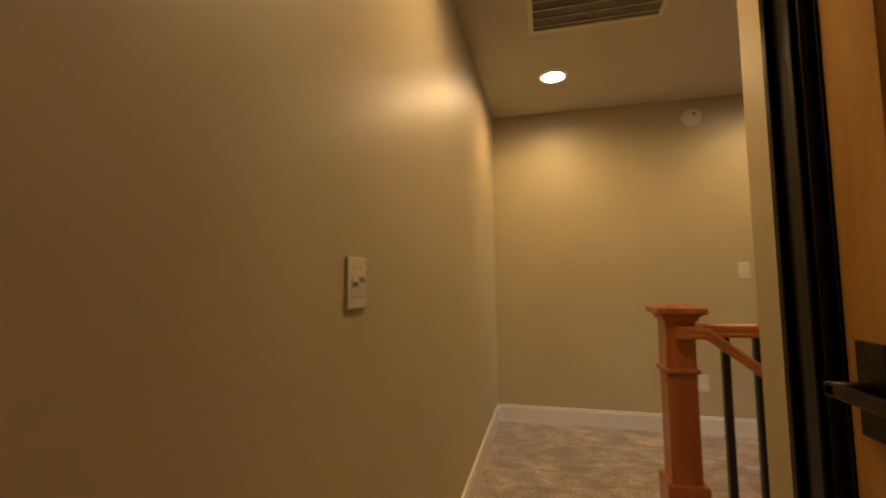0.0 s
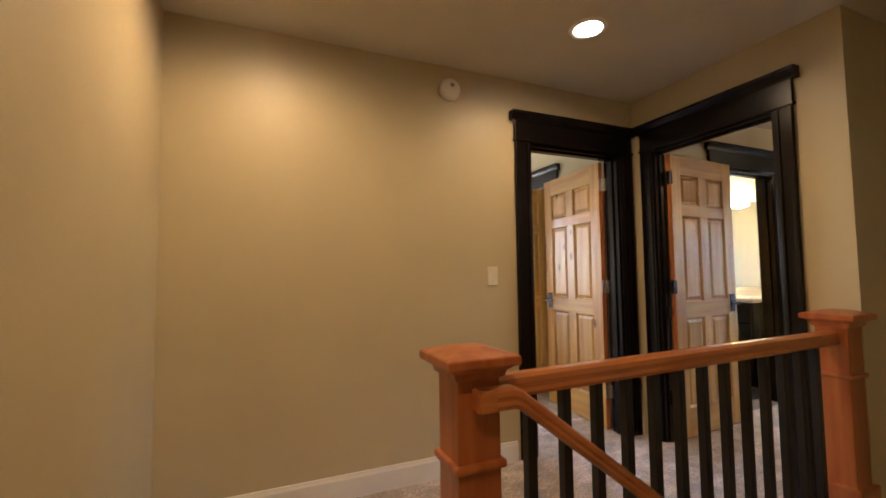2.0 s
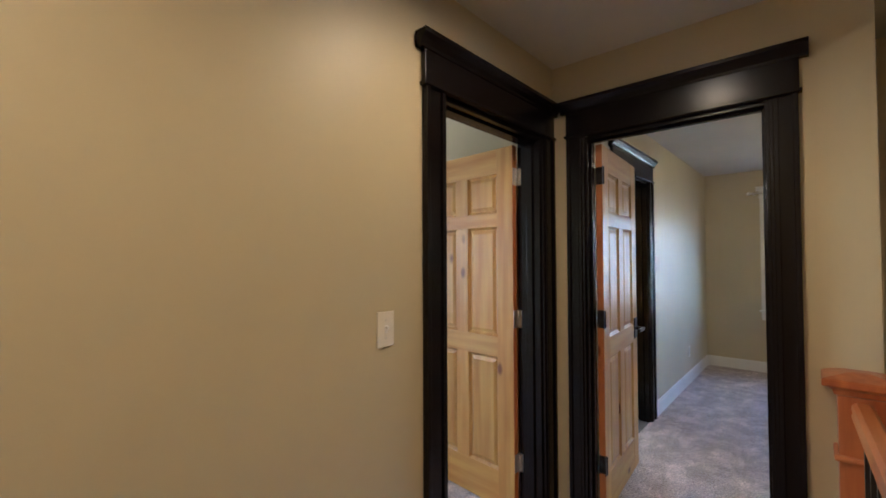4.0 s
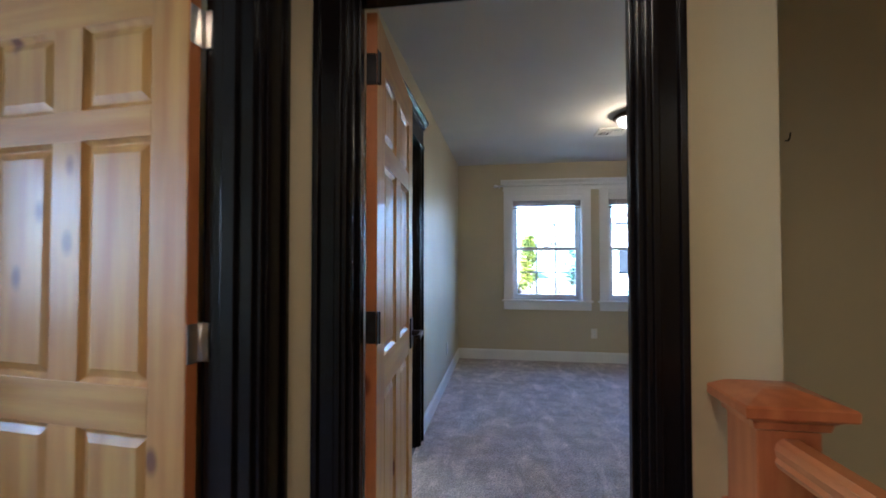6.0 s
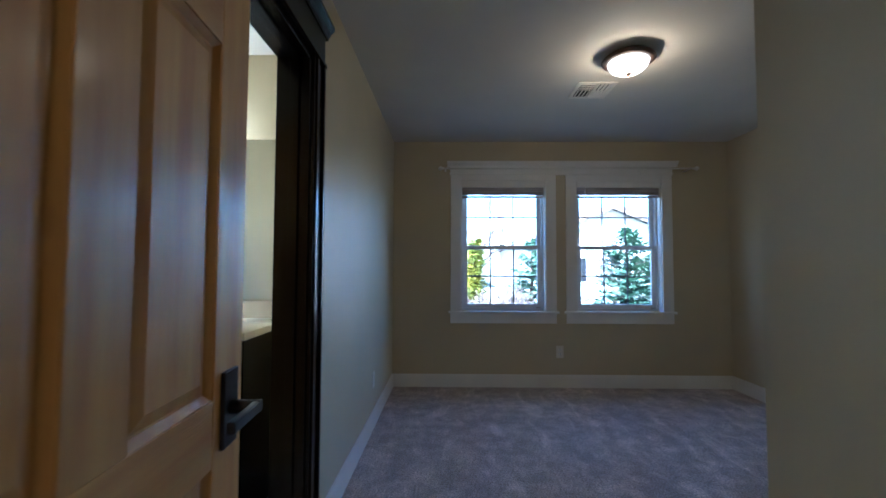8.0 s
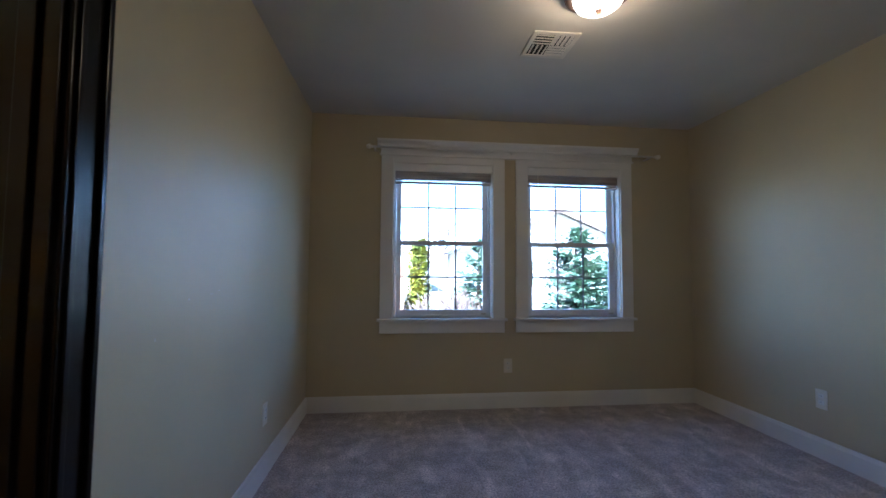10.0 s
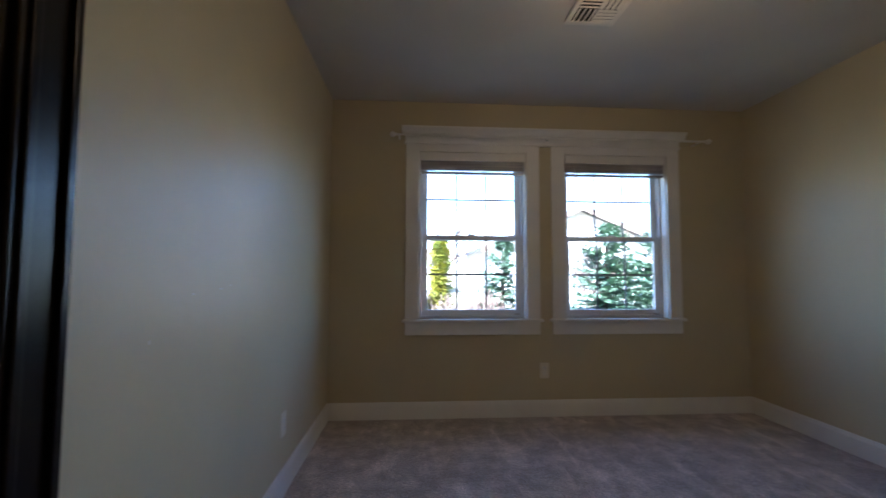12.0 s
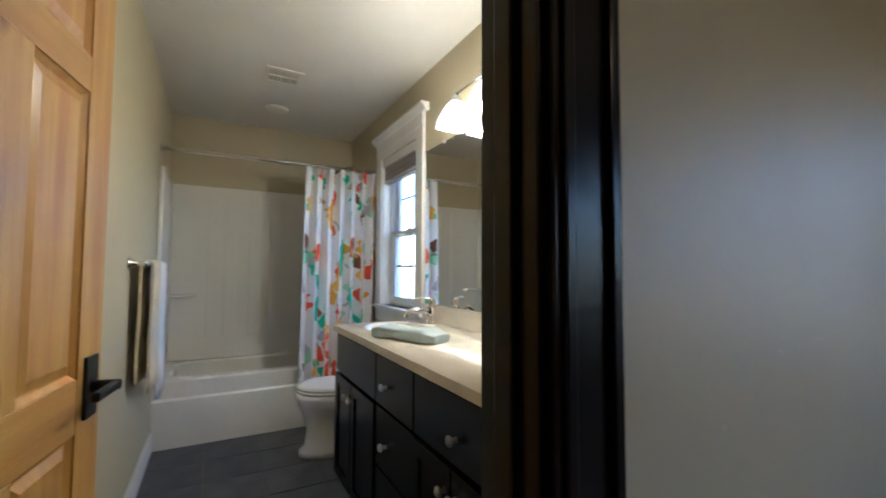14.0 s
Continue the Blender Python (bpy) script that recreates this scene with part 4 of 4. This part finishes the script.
part("ledge", boxes((-3.597, -3.53, 0.936, 1.12, 0.96, 0.985), bevel=0.008), ACRYLIC, sur)

rod2 = thing("shower_rod", XT, 1.66, 2.0, "chrome shower curtain rod across the alcove", "shower rod")
part("pole", tube(bmesh.new(), [(XT, 0.915, 2.005), (XT, 2.418, 2.005)], 0.015), CHROME, rod2)
for y in (0.911, 2.40):
    part("flange", lathe(bmesh.new(), [(0.03, 0), (0.028, 0.012), (0.018, 0.018)], XT, y, 2.005, 20, "y"), CHROME, rod2)
shower = thing("shower", -3.25, Y, 2.06, "chrome shower head on a bent arm", "shower head")
part("arm", tube(bmesh.new(), [(-3.3, Y - 0.001, 2.08), (-3.3, Y - 0.08, 2.13), (-3.3, Y - 0.14, 2.12), (-3.3, Y - 0.18, 2.08)], 0.009), CHROME, shower)
bmh = lathe(bmesh.new(), [(0.012, 0.03), (0.02, 0.0), (0.042, -0.03), (0.042, -0.04), (0.004, -0.042)], 0, 0, 0, 20)
bmesh.ops.rotate(bmh, verts=bmh.verts, cent=(0, 0, 0), matrix=Matrix.Rotation(radians(-35), 3, "X"))
bmesh.ops.translate(bmh, verts=bmh.verts, vec=(-3.3, Y - 0.19, 2.065))
part("head", bmh, CHROME, shower)


def curtain_material():
    """White cloth printed with scattered bright drops, curls and strokes."""
    m = mat("printed_cloth", (0.80, 0.79, 0.80), rough=0.85, vary=0.02, scale=4, fine=300, bump=0.0008)
    n, l = m.node_tree.nodes, m.node_tree.links
    b = n["Principled BSDF"]
    src = b.inputs["Base Color"].links[0].from_socket
    uv = n.new("ShaderNodeUVMap")
    uv.uv_map = "cloth"
    wob = n.new("ShaderNodeTexNoise")
    wob.inputs["Scale"].default_value = 9
    l.new(uv.outputs[0], wob.inputs["Vector"])
    for k, (sc, off, lim, inks) in enumerate(((6.0, 0.0, 0.36, ((0.03, 0.50, 0.33), (0.75, 0.10, 0.03), (0.72, 0.36, 0.03), (0.30, 0.62, 0.42))), (7.0, 3.7, 0.31, ((0.70, 0.40, 0.05), (0.16, 0.06, 0.03), (0.42, 0.42, 0.45), (0.62, 0.09, 0.03))), (9.0, 8.1, 0.26, ((0.45, 0.45, 0.48), (0.03, 0.45, 0.30), (0.75, 0.42, 0.06), (0.40, 0.66, 0.50))))):
        mp = n.new("ShaderNodeMapping")
        mp.inputs["Location"].default_value = (off, off * 0.7, 0)
        mp.inputs["Rotation"].default_value = (0, 0, 0.7 * (k - 1) + 0.4)
        mp.inputs["Scale"].default_value = (sc * 1.5, sc * 0.62, 1)
        add = n.new("ShaderNodeVectorMath")
        add.operation = "MULTIPLY_ADD"
        add.inputs[1].default_value = (0.17, 0.17, 0)
        l.new(wob.outputs["Color"], add.inputs[0])
        l.new(uv.outputs[0], add.inputs[2])
        l.new(add.outputs[0], mp.inputs["Vector"])
        vo = n.new("ShaderNodeTexVoronoi")
        vo.inputs["Scale"].default_value = 1.0
        vo.inputs["Randomness"].default_value = 0.8
        l.new(mp.outputs[0], vo.inputs["Vector"])
        lt = n.new("ShaderNodeMath")
        lt.operation = "LESS_THAN"
        lt.inputs[1].default_value = lim
        l.new(vo.outputs["Distance"], lt.inputs[0])
        sep = n.new("ShaderNodeSeparateColor")
        l.new(vo.outputs["Color"], sep.inputs[0])
        rp = n.new("ShaderNodeValToRGB")
        rp.color_ramp.interpolation = "CONSTANT"
        rp.color_ramp.elements[0].color = (*inks[0], 1)
        rp.color_ramp.elements[1].color = (*inks[1], 1)
        rp.color_ramp.elements[1].position = 0.3
        for pos, ink in ((0.55, inks[2]), (0.8, inks[3])):
            e = rp.color_ramp.elements.new(pos)
            e.color = (*ink, 1)
        l.new(sep.outputs[0], rp.inputs["Fac"])
        mx = n.new("ShaderNodeMix")
        mx.data_type = "RGBA"
        l.new(lt.outputs[0], mx.inputs["Factor"])
        l.new(src, mx.inputs["A"])
        l.new(rp.outputs["Color"], mx.inputs["B"])
        src = mx.outputs["Result"]
    l.new(src, b.inputs["Base Color"])
    return m


def curtain():
    cl = thing("shower_curtain", XT, 2.12, 0.3, "white shower curtain printed with bright abstract shapes, drawn aside", "shower curtain")
    bm = bmesh.new()
    uvl = bm.loops.layers.uv.new("cloth")
    nu, nv = 120, 30
    grid = []
    for j in range(nv + 1):
        v = j / nv
        z = 1.985 - v * 1.69
        row = []
        for i in range(nu + 1):
            u = i / nu
            y = 1.84 + 0.575 * u - 0.03 * v * (1 - u)
            amp = 0.028 + 0.012 * v
            x = XT + 0.03 + amp * math.sin(u * 2 * math.pi * 6.5 + 0.8 * math.sin(3 * v)) + 0.010 * math.sin(u * 41 + v * 2)
            y += 0.012 * math.cos(u * 2 * math.pi * 6.5 * 2)
            row.append(bm.verts.new((x, y, z)))
        grid.append(row)
    for j in range(nv):
        for i in range(nu):
            f = bm.faces.new((grid[j][i], grid[j][i + 1], grid[j + 1][i + 1], grid[j + 1][i]))
            f.smooth = True
            for lp, (a, c) in zip(f.loops, ((i, j), (i + 1, j), (i + 1, j + 1), (i, j + 1))):
                lp[uvl].uv = (a / nu * 1.3, 1 - c / nv * 1.69)
    cloth = part("cloth", bm, curtain_material(), cl)
    sol = cloth.modifiers.new("thickness", "SOLIDIFY")
    sol.thickness = 0.0015
    for i in range(9):
        y = 1.86 + 0.065 * i
        part("ring", lathe(bmesh.new(), [(0.0155, -0.002), (0.0185, -0.002), (0.0185, 0.002), (0.0155, 0.002)], XT, y, 2.004, 16, "y"), CHROME, cl)


curtain()

# toilet between tub and vanity
TX = -2.42
toilet = thing("toilet", TX, 2.1, 0, "white ceramic toilet with closed lid beside the vanity", "toilet")


def oval(bm, cx, cy, rx_, ry_, z, k=28, back=0.0):
    out = []
    for i in range(k):
        a = 2 * math.pi * i / k
        s = math.sin(a)
        out.append(bm.verts.new((cx + rx_ * math.cos(a) * (1 + 0.12 * max(0, s)), 2.2 + (cy + ry_ * s - 2.2) * 0.88, z)))
    return out


def loft(levels):
    bm = bmesh.new()
    rs = [oval(bm, *lv) for lv in levels]
    for a, b in zip(rs, rs[1:]):
        for i in range(len(a)):
            f = bm.faces.new((a[i], a[(i + 1) % len(a)], b[(i + 1) % len(a)], b[i]))
            f.smooth = True
    bm.faces.new(rs[0]), bm.faces.new(rs[-1])
    return bm


part("bowl", loft([(TX, 1.93, 0.125, 0.235, 0.0), (TX, 1.93, 0.12, 0.23, 0.03), (TX, 1.94, 0.098, 0.20, 0.06), (TX, 1.94, 0.092, 0.19, 0.16), (TX, 1.93, 0.105, 0.20, 0.24), (TX, 1.915, 0.155, 0.225, 0.31), (TX, 1.91, 0.178, 0.235, 0.36), (TX, 1.91, 0.182, 0.24, 0.395)]), CERAMIC, toilet)
part("seat", loft([(TX, 1.915, 0.176, 0.232, 0.396), (TX, 1.915, 0.186, 0.242, 0.402), (TX, 1.915, 0.186, 0.242, 0.412), (TX, 1.915, 0.178, 0.234, 0.416)]), CERAMIC, toilet)
part("lid", loft([(TX, 1.915, 0.178, 0.234, 0.419), (TX, 1.915, 0.186, 0.242, 0.423), (TX, 1.915, 0.186, 0.242, 0.436), (TX, 1.915, 0.15, 0.2, 0.444)]), CERAMIC, toilet)
part("deck", boxes((TX - 0.12, TX + 0.12, 2.06, 2.26, 0.26, 0.392), bevel=0.02), CERAMIC, toilet)
part("tank", boxes((TX - 0.20, TX + 0.20, 2.225, Y - 0.012, 0.38, 0.73), bevel=0.02), CERAMIC, toilet)
part("tank_lid", boxes((TX - 0.21, TX + 0.21, 2.215, Y - 0.006, 0.731, 0.765), bevel=0.01), CERAMIC, toilet)
part("flush_lever", boxes((TX - 0.17, TX - 0.10, 2.205, 2.215, 0.67, 0.685), bevel=0.003), CHROME, toilet)

# towel bar with two towels
bar = thing("towel_bar", -2.3, 0.91, 1.21, "chrome towel bar on the bathroom wall", "towel bar")
part("rail", tube(bmesh.new(), [(-2.62, 0.975, 1.215), (-1.90, 0.975, 1.215)], 0.008), CHROME, bar)
for x in (-2.62, -1.90):
    part("post", lathe(bmesh.new(), [(0.028, 0), (0.026, 0.008), (0.012, 0.016), (0.012, 0.05), (0.017, 0.058), (0.017, 0.072), (0.004, 0.076)], x, 0.911, 1.215, 18, "y"), CHROME, bar)


def towel(x0, x1, drop_front, drop_back, material, label):
    bm = bmesh.new()
    prof = []
    k = 10
    for i in range(k + 1):
        prof.append((0.998 + 0.002 * math.sin(i), 1.21 - drop_front * (1 - i / k)))
    for i in range(1, 6):
        a = math.pi * i / 6
        prof.append((0.975 + 0.023 * math.cos(a), 1.212 + 0.018 * math.sin(a)))
    for i in range(k + 1):
        prof.append((0.952 - 0.002 * math.sin(i), 1.21 - drop_back * i / k))
    n = 12
    rows = []
    for i in range(n + 1):
        x = x0 + (x1 - x0) * i / n
        rows.append([bm.verts.new((x + 0.004 * math.sin(9 * z), y + 0.012 * math.sin(x * 42) * (1.22 - z), z)) for y, z in prof])
    for a, b in zip(rows, rows[1:]):
        for i in range(len(a) - 1):
            f = bm.faces.new((a[i], a[i + 1], b[i + 1], b[i]))
            f.smooth = True
    ob = solo("hanging_towel", bm, material, label, "towel", "towels on the bar", at=(x0, 0.975, 1.2))
    s = ob.modifiers.new("thickness", "SOLIDIFY")
    s.thickness, s.offset = 0.010, 0
    return ob


# The nearer towel is white too; its warm light is in the colour.
towel(-2.245, -1.96, 0.60, 0.55, CLOTH_T, "white hanging towel coloured cream for warm light, folded over the chrome bar")
towel(-2.55, -2.285, 0.72, 0.6, CLOTH_W, "long white bath towel folded over the chrome bar")

register("bath_fan_grille", -2.57, -2.34, 1.50, 1.73, 6, "square white bathroom exhaust fan grille", back=BLIND)
t = thing("round_ceiling_speaker", -3.07, 1.653, H, "small round white ceiling alarm", "smoke alarm")
part("body", lathe(bmesh.new(), [(0.085, 0), (0.083, -0.012), (0.066, -0.022), (0.004, -0.025)], -3.07, 1.653, H, 28), PLASTIC, t)

solo("bath_subfloor", boxes((-3.62, -0.10, 0.91, 2.42, -0.2, -0.004), (-0.10, 0.0199, 0.87, 1.625, -0.2, -0.004)), GROUT, "grey grout bed of the tiled floor", "floor", kind="structure")
bath_floor = bpy.data.objects["bath_subfloor"]
TS = 0.305
tile_bm = boxes((-TS / 2 + 0.002, TS / 2 - 0.002, -TS / 2 + 0.002, TS / 2 - 0.002, -0.006, 0.0), bevel=0.0015)
tile_mesh = mesh_of("floor_tile", tile_bm, TILE)
for i in range(10):
    for j in range(5):
        x, y = XT + 0.155 + TS * i, 0.935 + 0.14 + TS * j
        if x < -0.1 and y < 2.4:
            o = new("floor_tile", tile_mesh)
            o.location = (x, y, random.uniform(-0.0006, 0.0006))
            o.parent = bath_floor

# ---- outdoors ----
GRASS = mat("winter_ground", (0.32, 0.26, 0.19), rough=0.95, scale=0.8, fine=30, bump=0.03, dark=(0.14, 0.15, 0.07))
LEAF = mat("spruce_needles", (0.18, 0.26, 0.15), rough=0.7, scale=3, fine=50, bump=0.004, dark=(0.08, 0.145, 0.08))
YELLOWLEAF = mat("golden_cypress", (0.46, 0.42, 0.04), rough=0.7, scale=4, fine=50, bump=0.004, dark=(0.16, 0.20, 0.03))
BARK = mat("bark", (0.20, 0.14, 0.10), rough=0.9, scale=6, fine=60, bump=0.006, dark=(0.10, 0.07, 0.05))
FENCE = mat("cedar_fence", (0.34, 0.17, 0.09), rough=0.85, scale=3, fine=50, bump=0.002, stretch=(8, 8, 0.8), rand=0.2)
SIDING = mat("pale_siding", (0.62, 0.60, 0.55), rough=0.7, vary=0.05, scale=2, fine=40, bump=0.001)
SHINGLE = mat("roof_shingles", (0.10, 0.095, 0.09), rough=0.9, vary=0.2, scale=3, fine=30, bump=0.01)
GZ = -0.45
bm = bmesh.new()
bmesh.ops.create_grid(bm, x_segments=60, y_segments=60, size=400)
for v in bm.verts:
    v.co.z = GZ if abs(v.co.x) < 30 and v.co.y < 12 else GZ + 0.02 * max(0, min(40, v.co.y - 5))
solo("ground", bm, GRASS, "dry winter lawn and bare planting beds", "ground", kind="structure")
rim_bm = boxes((-3.95, 5.05, -3.35, 4.34, -2.72, -2.70))
solo("foundation_slab", rim_bm, GROUT, "concrete slab under the house", "slab", kind="structure")


def conifer(x, y, h, r, label, material=LEAF, whorls=22, name="spruce_tree", narrow=False):
    t = thing(name, x, y, GZ, label, "tree")
    part("trunk", lathe(bmesh.new(), [(0.09, 0), (0.05, h * 0.5), (0.008, h)], x, y, GZ, 10), BARK, t)
    verts, faces = [], []
    rnd = random.Random(int(x * 100 + y * 10))
    for w in range(whorls):
        f = w / (whorls - 1)
        z0 = GZ + 0.15 + (h - 0.2) * f
        rad = r * (1 - f) ** (0.35 if narrow else 0.8) + 0.06
        for b in range(rnd.randint(9, 12)):
            a = rnd.uniform(0, 6.28)
            z = z0 + rnd.uniform(-0.6, 0.6) * h / whorls
            length = rad * rnd.uniform(0.7, 1.1)
            steps = max(3, int(length / 0.07))
            for s in range(steps):
                d = length * (s + 1) / steps
                px, py = x + d * math.cos(a), y + d * math.sin(a)
                pz = z - (0.12 if not narrow else -0.35) * d + 0.1 * (d / max(length, 0.1)) ** 2
                for q in range(6):
                    aa = a + rnd.uniform(-1.3, 1.3)
                    ln, wd = rnd.uniform(0.09, 0.17), rnd.uniform(0.018, 0.034)
                    dz = rnd.uniform(-0.05, 0.07)
                    c, sn = math.cos(aa), math.sin(aa)
                    k = len(verts)
                    verts += [(px - sn * wd, py + c * wd, pz), (px + sn * wd, py - c * wd, pz + 0.01), (px + c * ln, py + sn * ln, pz + dz)]
                    faces.append((k, k + 1, k + 2))
    me = bpy.data.meshes.new("crown")
    me.from_pydata([tuple(Vector(v) - BASE[t]) for v in verts], [], faces)
    me.materials.append(material)
    cr = new("crown", me)
    cr.parent = t
    return t


conifer(3.85, 7.7, 2.35, 1.15, "young green spruce tree outside the window", whorls=28)
conifer(2.35, 8.9, 2.2, 0.8, "slim green spruce tree further along the garden")
conifer(5.1, 8.4, 2.4, 1.1, "bushy green spruce tree by the house", whorls=26)
conifer(1.2, 9.9, 2.25, 0.2, "narrow golden cypress beside the fence", YELLOWLEAF, 34, "cypress_tree", True)


def bare_tree(x, y, h, label, n=5, seed=3, name="bare_tree"):
    t = thing(name, x, y, GZ, label, "tree" if h > 1.6 else "shrub")
    rnd = random.Random(seed)
    bm = bmesh.new()

    def grow(p, d, ln, r, depth):
        q = p + d * ln
        mid = p + d * ln * 0.5 + Vector((rnd.uniform(-1, 1), rnd.uniform(-1, 1), 0)) * ln * 0.06
        tube(bm, [p, mid, q], r, 5)
        if depth:
            for _ in range(3):
                nd = (d + Vector((rnd.uniform(-0.7, 0.7), rnd.uniform(-0.7, 0.7), rnd.uniform(-0.1, 0.5)))).normalized()
                grow(p + d * ln * rnd.uniform(0.5, 1), nd, ln * rnd.uniform(0.55, 0.8), r * 0.6, depth - 1)
    for _ in range(n):
        grow(Vector((x + rnd.uniform(-0.1, 0.1), y, GZ)), Vector((rnd.uniform(-0.4, 0.4), rnd.uniform(-0.4, 0.4), 1)).normalized(), h * 0.45, 0.024 * h ** 0.5, 3)
    part("branches", bm, BARK, t)
    return t


bare_tree(0.8, 11.5, 4.0, "leafless tree behind the fence", 3, 5)
bare_tree(1.35, 7.4, 1.35, "leafless red-brown shrub under the window", 8, 7, "bare_shrub")
bare_tree(1.85, 8.0, 1.3, "leafless shrub in the planting bed", 8, 9, "bare_shrub")
bare_tree(5.4, 11.5, 2.6, "leafless reddish shrub by the neighbour house", 7, 11, "bare_shrub")

fence = thing("garden_fence", 0.8, 9.0, GZ, "weathered reddish cedar plank fence", "fence")
for i in range(26):
    y = 7.3 + i * 0.15
    x = 0.80 - (y - 7.3) * 0.03
    hgt = 1.55 + random.uniform(-0.03, 0.03) + (0.08 if i % 2 else 0)
    part("plank", boxes((x - 0.01, x + 0.01, y, y + 0.138, GZ, GZ + hgt), bevel=0.003), FENCE, fence)
part("post", boxes((0.76, 0.84, 7.19, 7.29, GZ, GZ + 1.75)), FENCE, fence)


def house(x0, x1, y0, y1, wall_h, ridge, label, axis):
    t = thing("neighbour_house", (x0 + x1) / 2, (y0 + y1) / 2, GZ, label, "house")
    z = GZ
    part("wall", boxes((x0, x1, y0, y1, z, z + wall_h)), SIDING, t)
    xm = (x0 + x1) / 2
    o = 0.45
    part("gable", prism(bmesh.new(), [(x0, z + wall_h), (x1, z + wall_h), (xm, z + ridge)], "y", y0, y1), SIDING, t)
    sl = (ridge - wall_h) / (xm - x0)
    for s in (-1, 1):
        e = xm + s * (xm - x0 + o)
        ez = z + wall_h - o * sl
        part("roof", prism(bmesh.new(), [(xm, z + ridge + 0.02), (e, ez + 0.02), (e, ez + 0.14), (xm, z + ridge + 0.16)], "y", y0 - o, y1 + o), SHINGLE, t)
        part("fascia", prism(bmesh.new(), [(xm, z + ridge - 0.06), (e, ez - 0.06), (e, ez + 0.15), (xm, z + ridge + 0.17)], "y", y0 - o - 0.03, y0 - o), BARK, t)
    for wx in (x0 + (x1 - x0) * 0.3, x0 + (x1 - x0) * 0.7):
        w = part("window", boxes((wx - 0.5, wx + 0.5, y0 - 0.03, y0, z + 1.0, z + 2.1)), VINYL, t)
        part("pane", boxes((wx - 0.44, wx + 0.44, y0 - 0.035, y0 - 0.03, z + 1.06, z + 2.04)), SLOT, w)
    return t


house(3.6, 10.6, 17.0, 25.0, 2.6, 4.05, "pale neighbour house with a gabled shingle roof", "y")
house(-7.5, 2.2, 24.0, 32.0, 2.5, 3.6, "low pale neighbour house behind the garden", "y")

# scuffs and nail holes in the paint
SCUFF = mat("bare_plaster", (0.66, 0.62, 0.52), rough=0.8, vary=0.1, scale=30)
scuffed = bpy.data.objects["wall_hall_south"]
for sx, sz, sw, sh in ((2.84, 1.745, 0.05, 0.002), (2.80, 1.74, 0.03, 0.002), (2.785, 0.80, 0.018, 0.006), (2.16, 0.44, 0.022, 0.014), (2.145, 0.452, 0.014, 0.008)):
    part("scuff_mark", boxes((sx - sw / 2, sx + sw / 2, -3.0802, -3.0794, sz - sh / 2, sz + sh / 2)), SCUFF, scuffed)
scuffed = bpy.data.objects["wall_bedroom_west"]
for sy, sz, sw, sh in ((2.22, 1.04, 0.012, 0.006), (2.40, 1.05, 0.025, 0.003), (2.47, 1.06, 0.012, 0.003), (2.02, 0.93, 0.006, 0.010)):
    part("scuff_mark", boxes((0.0194, 0.0202, sy - sw / 2, sy + sw / 2, sz - sh / 2, sz + sh / 2)), SCUFF, scuffed)
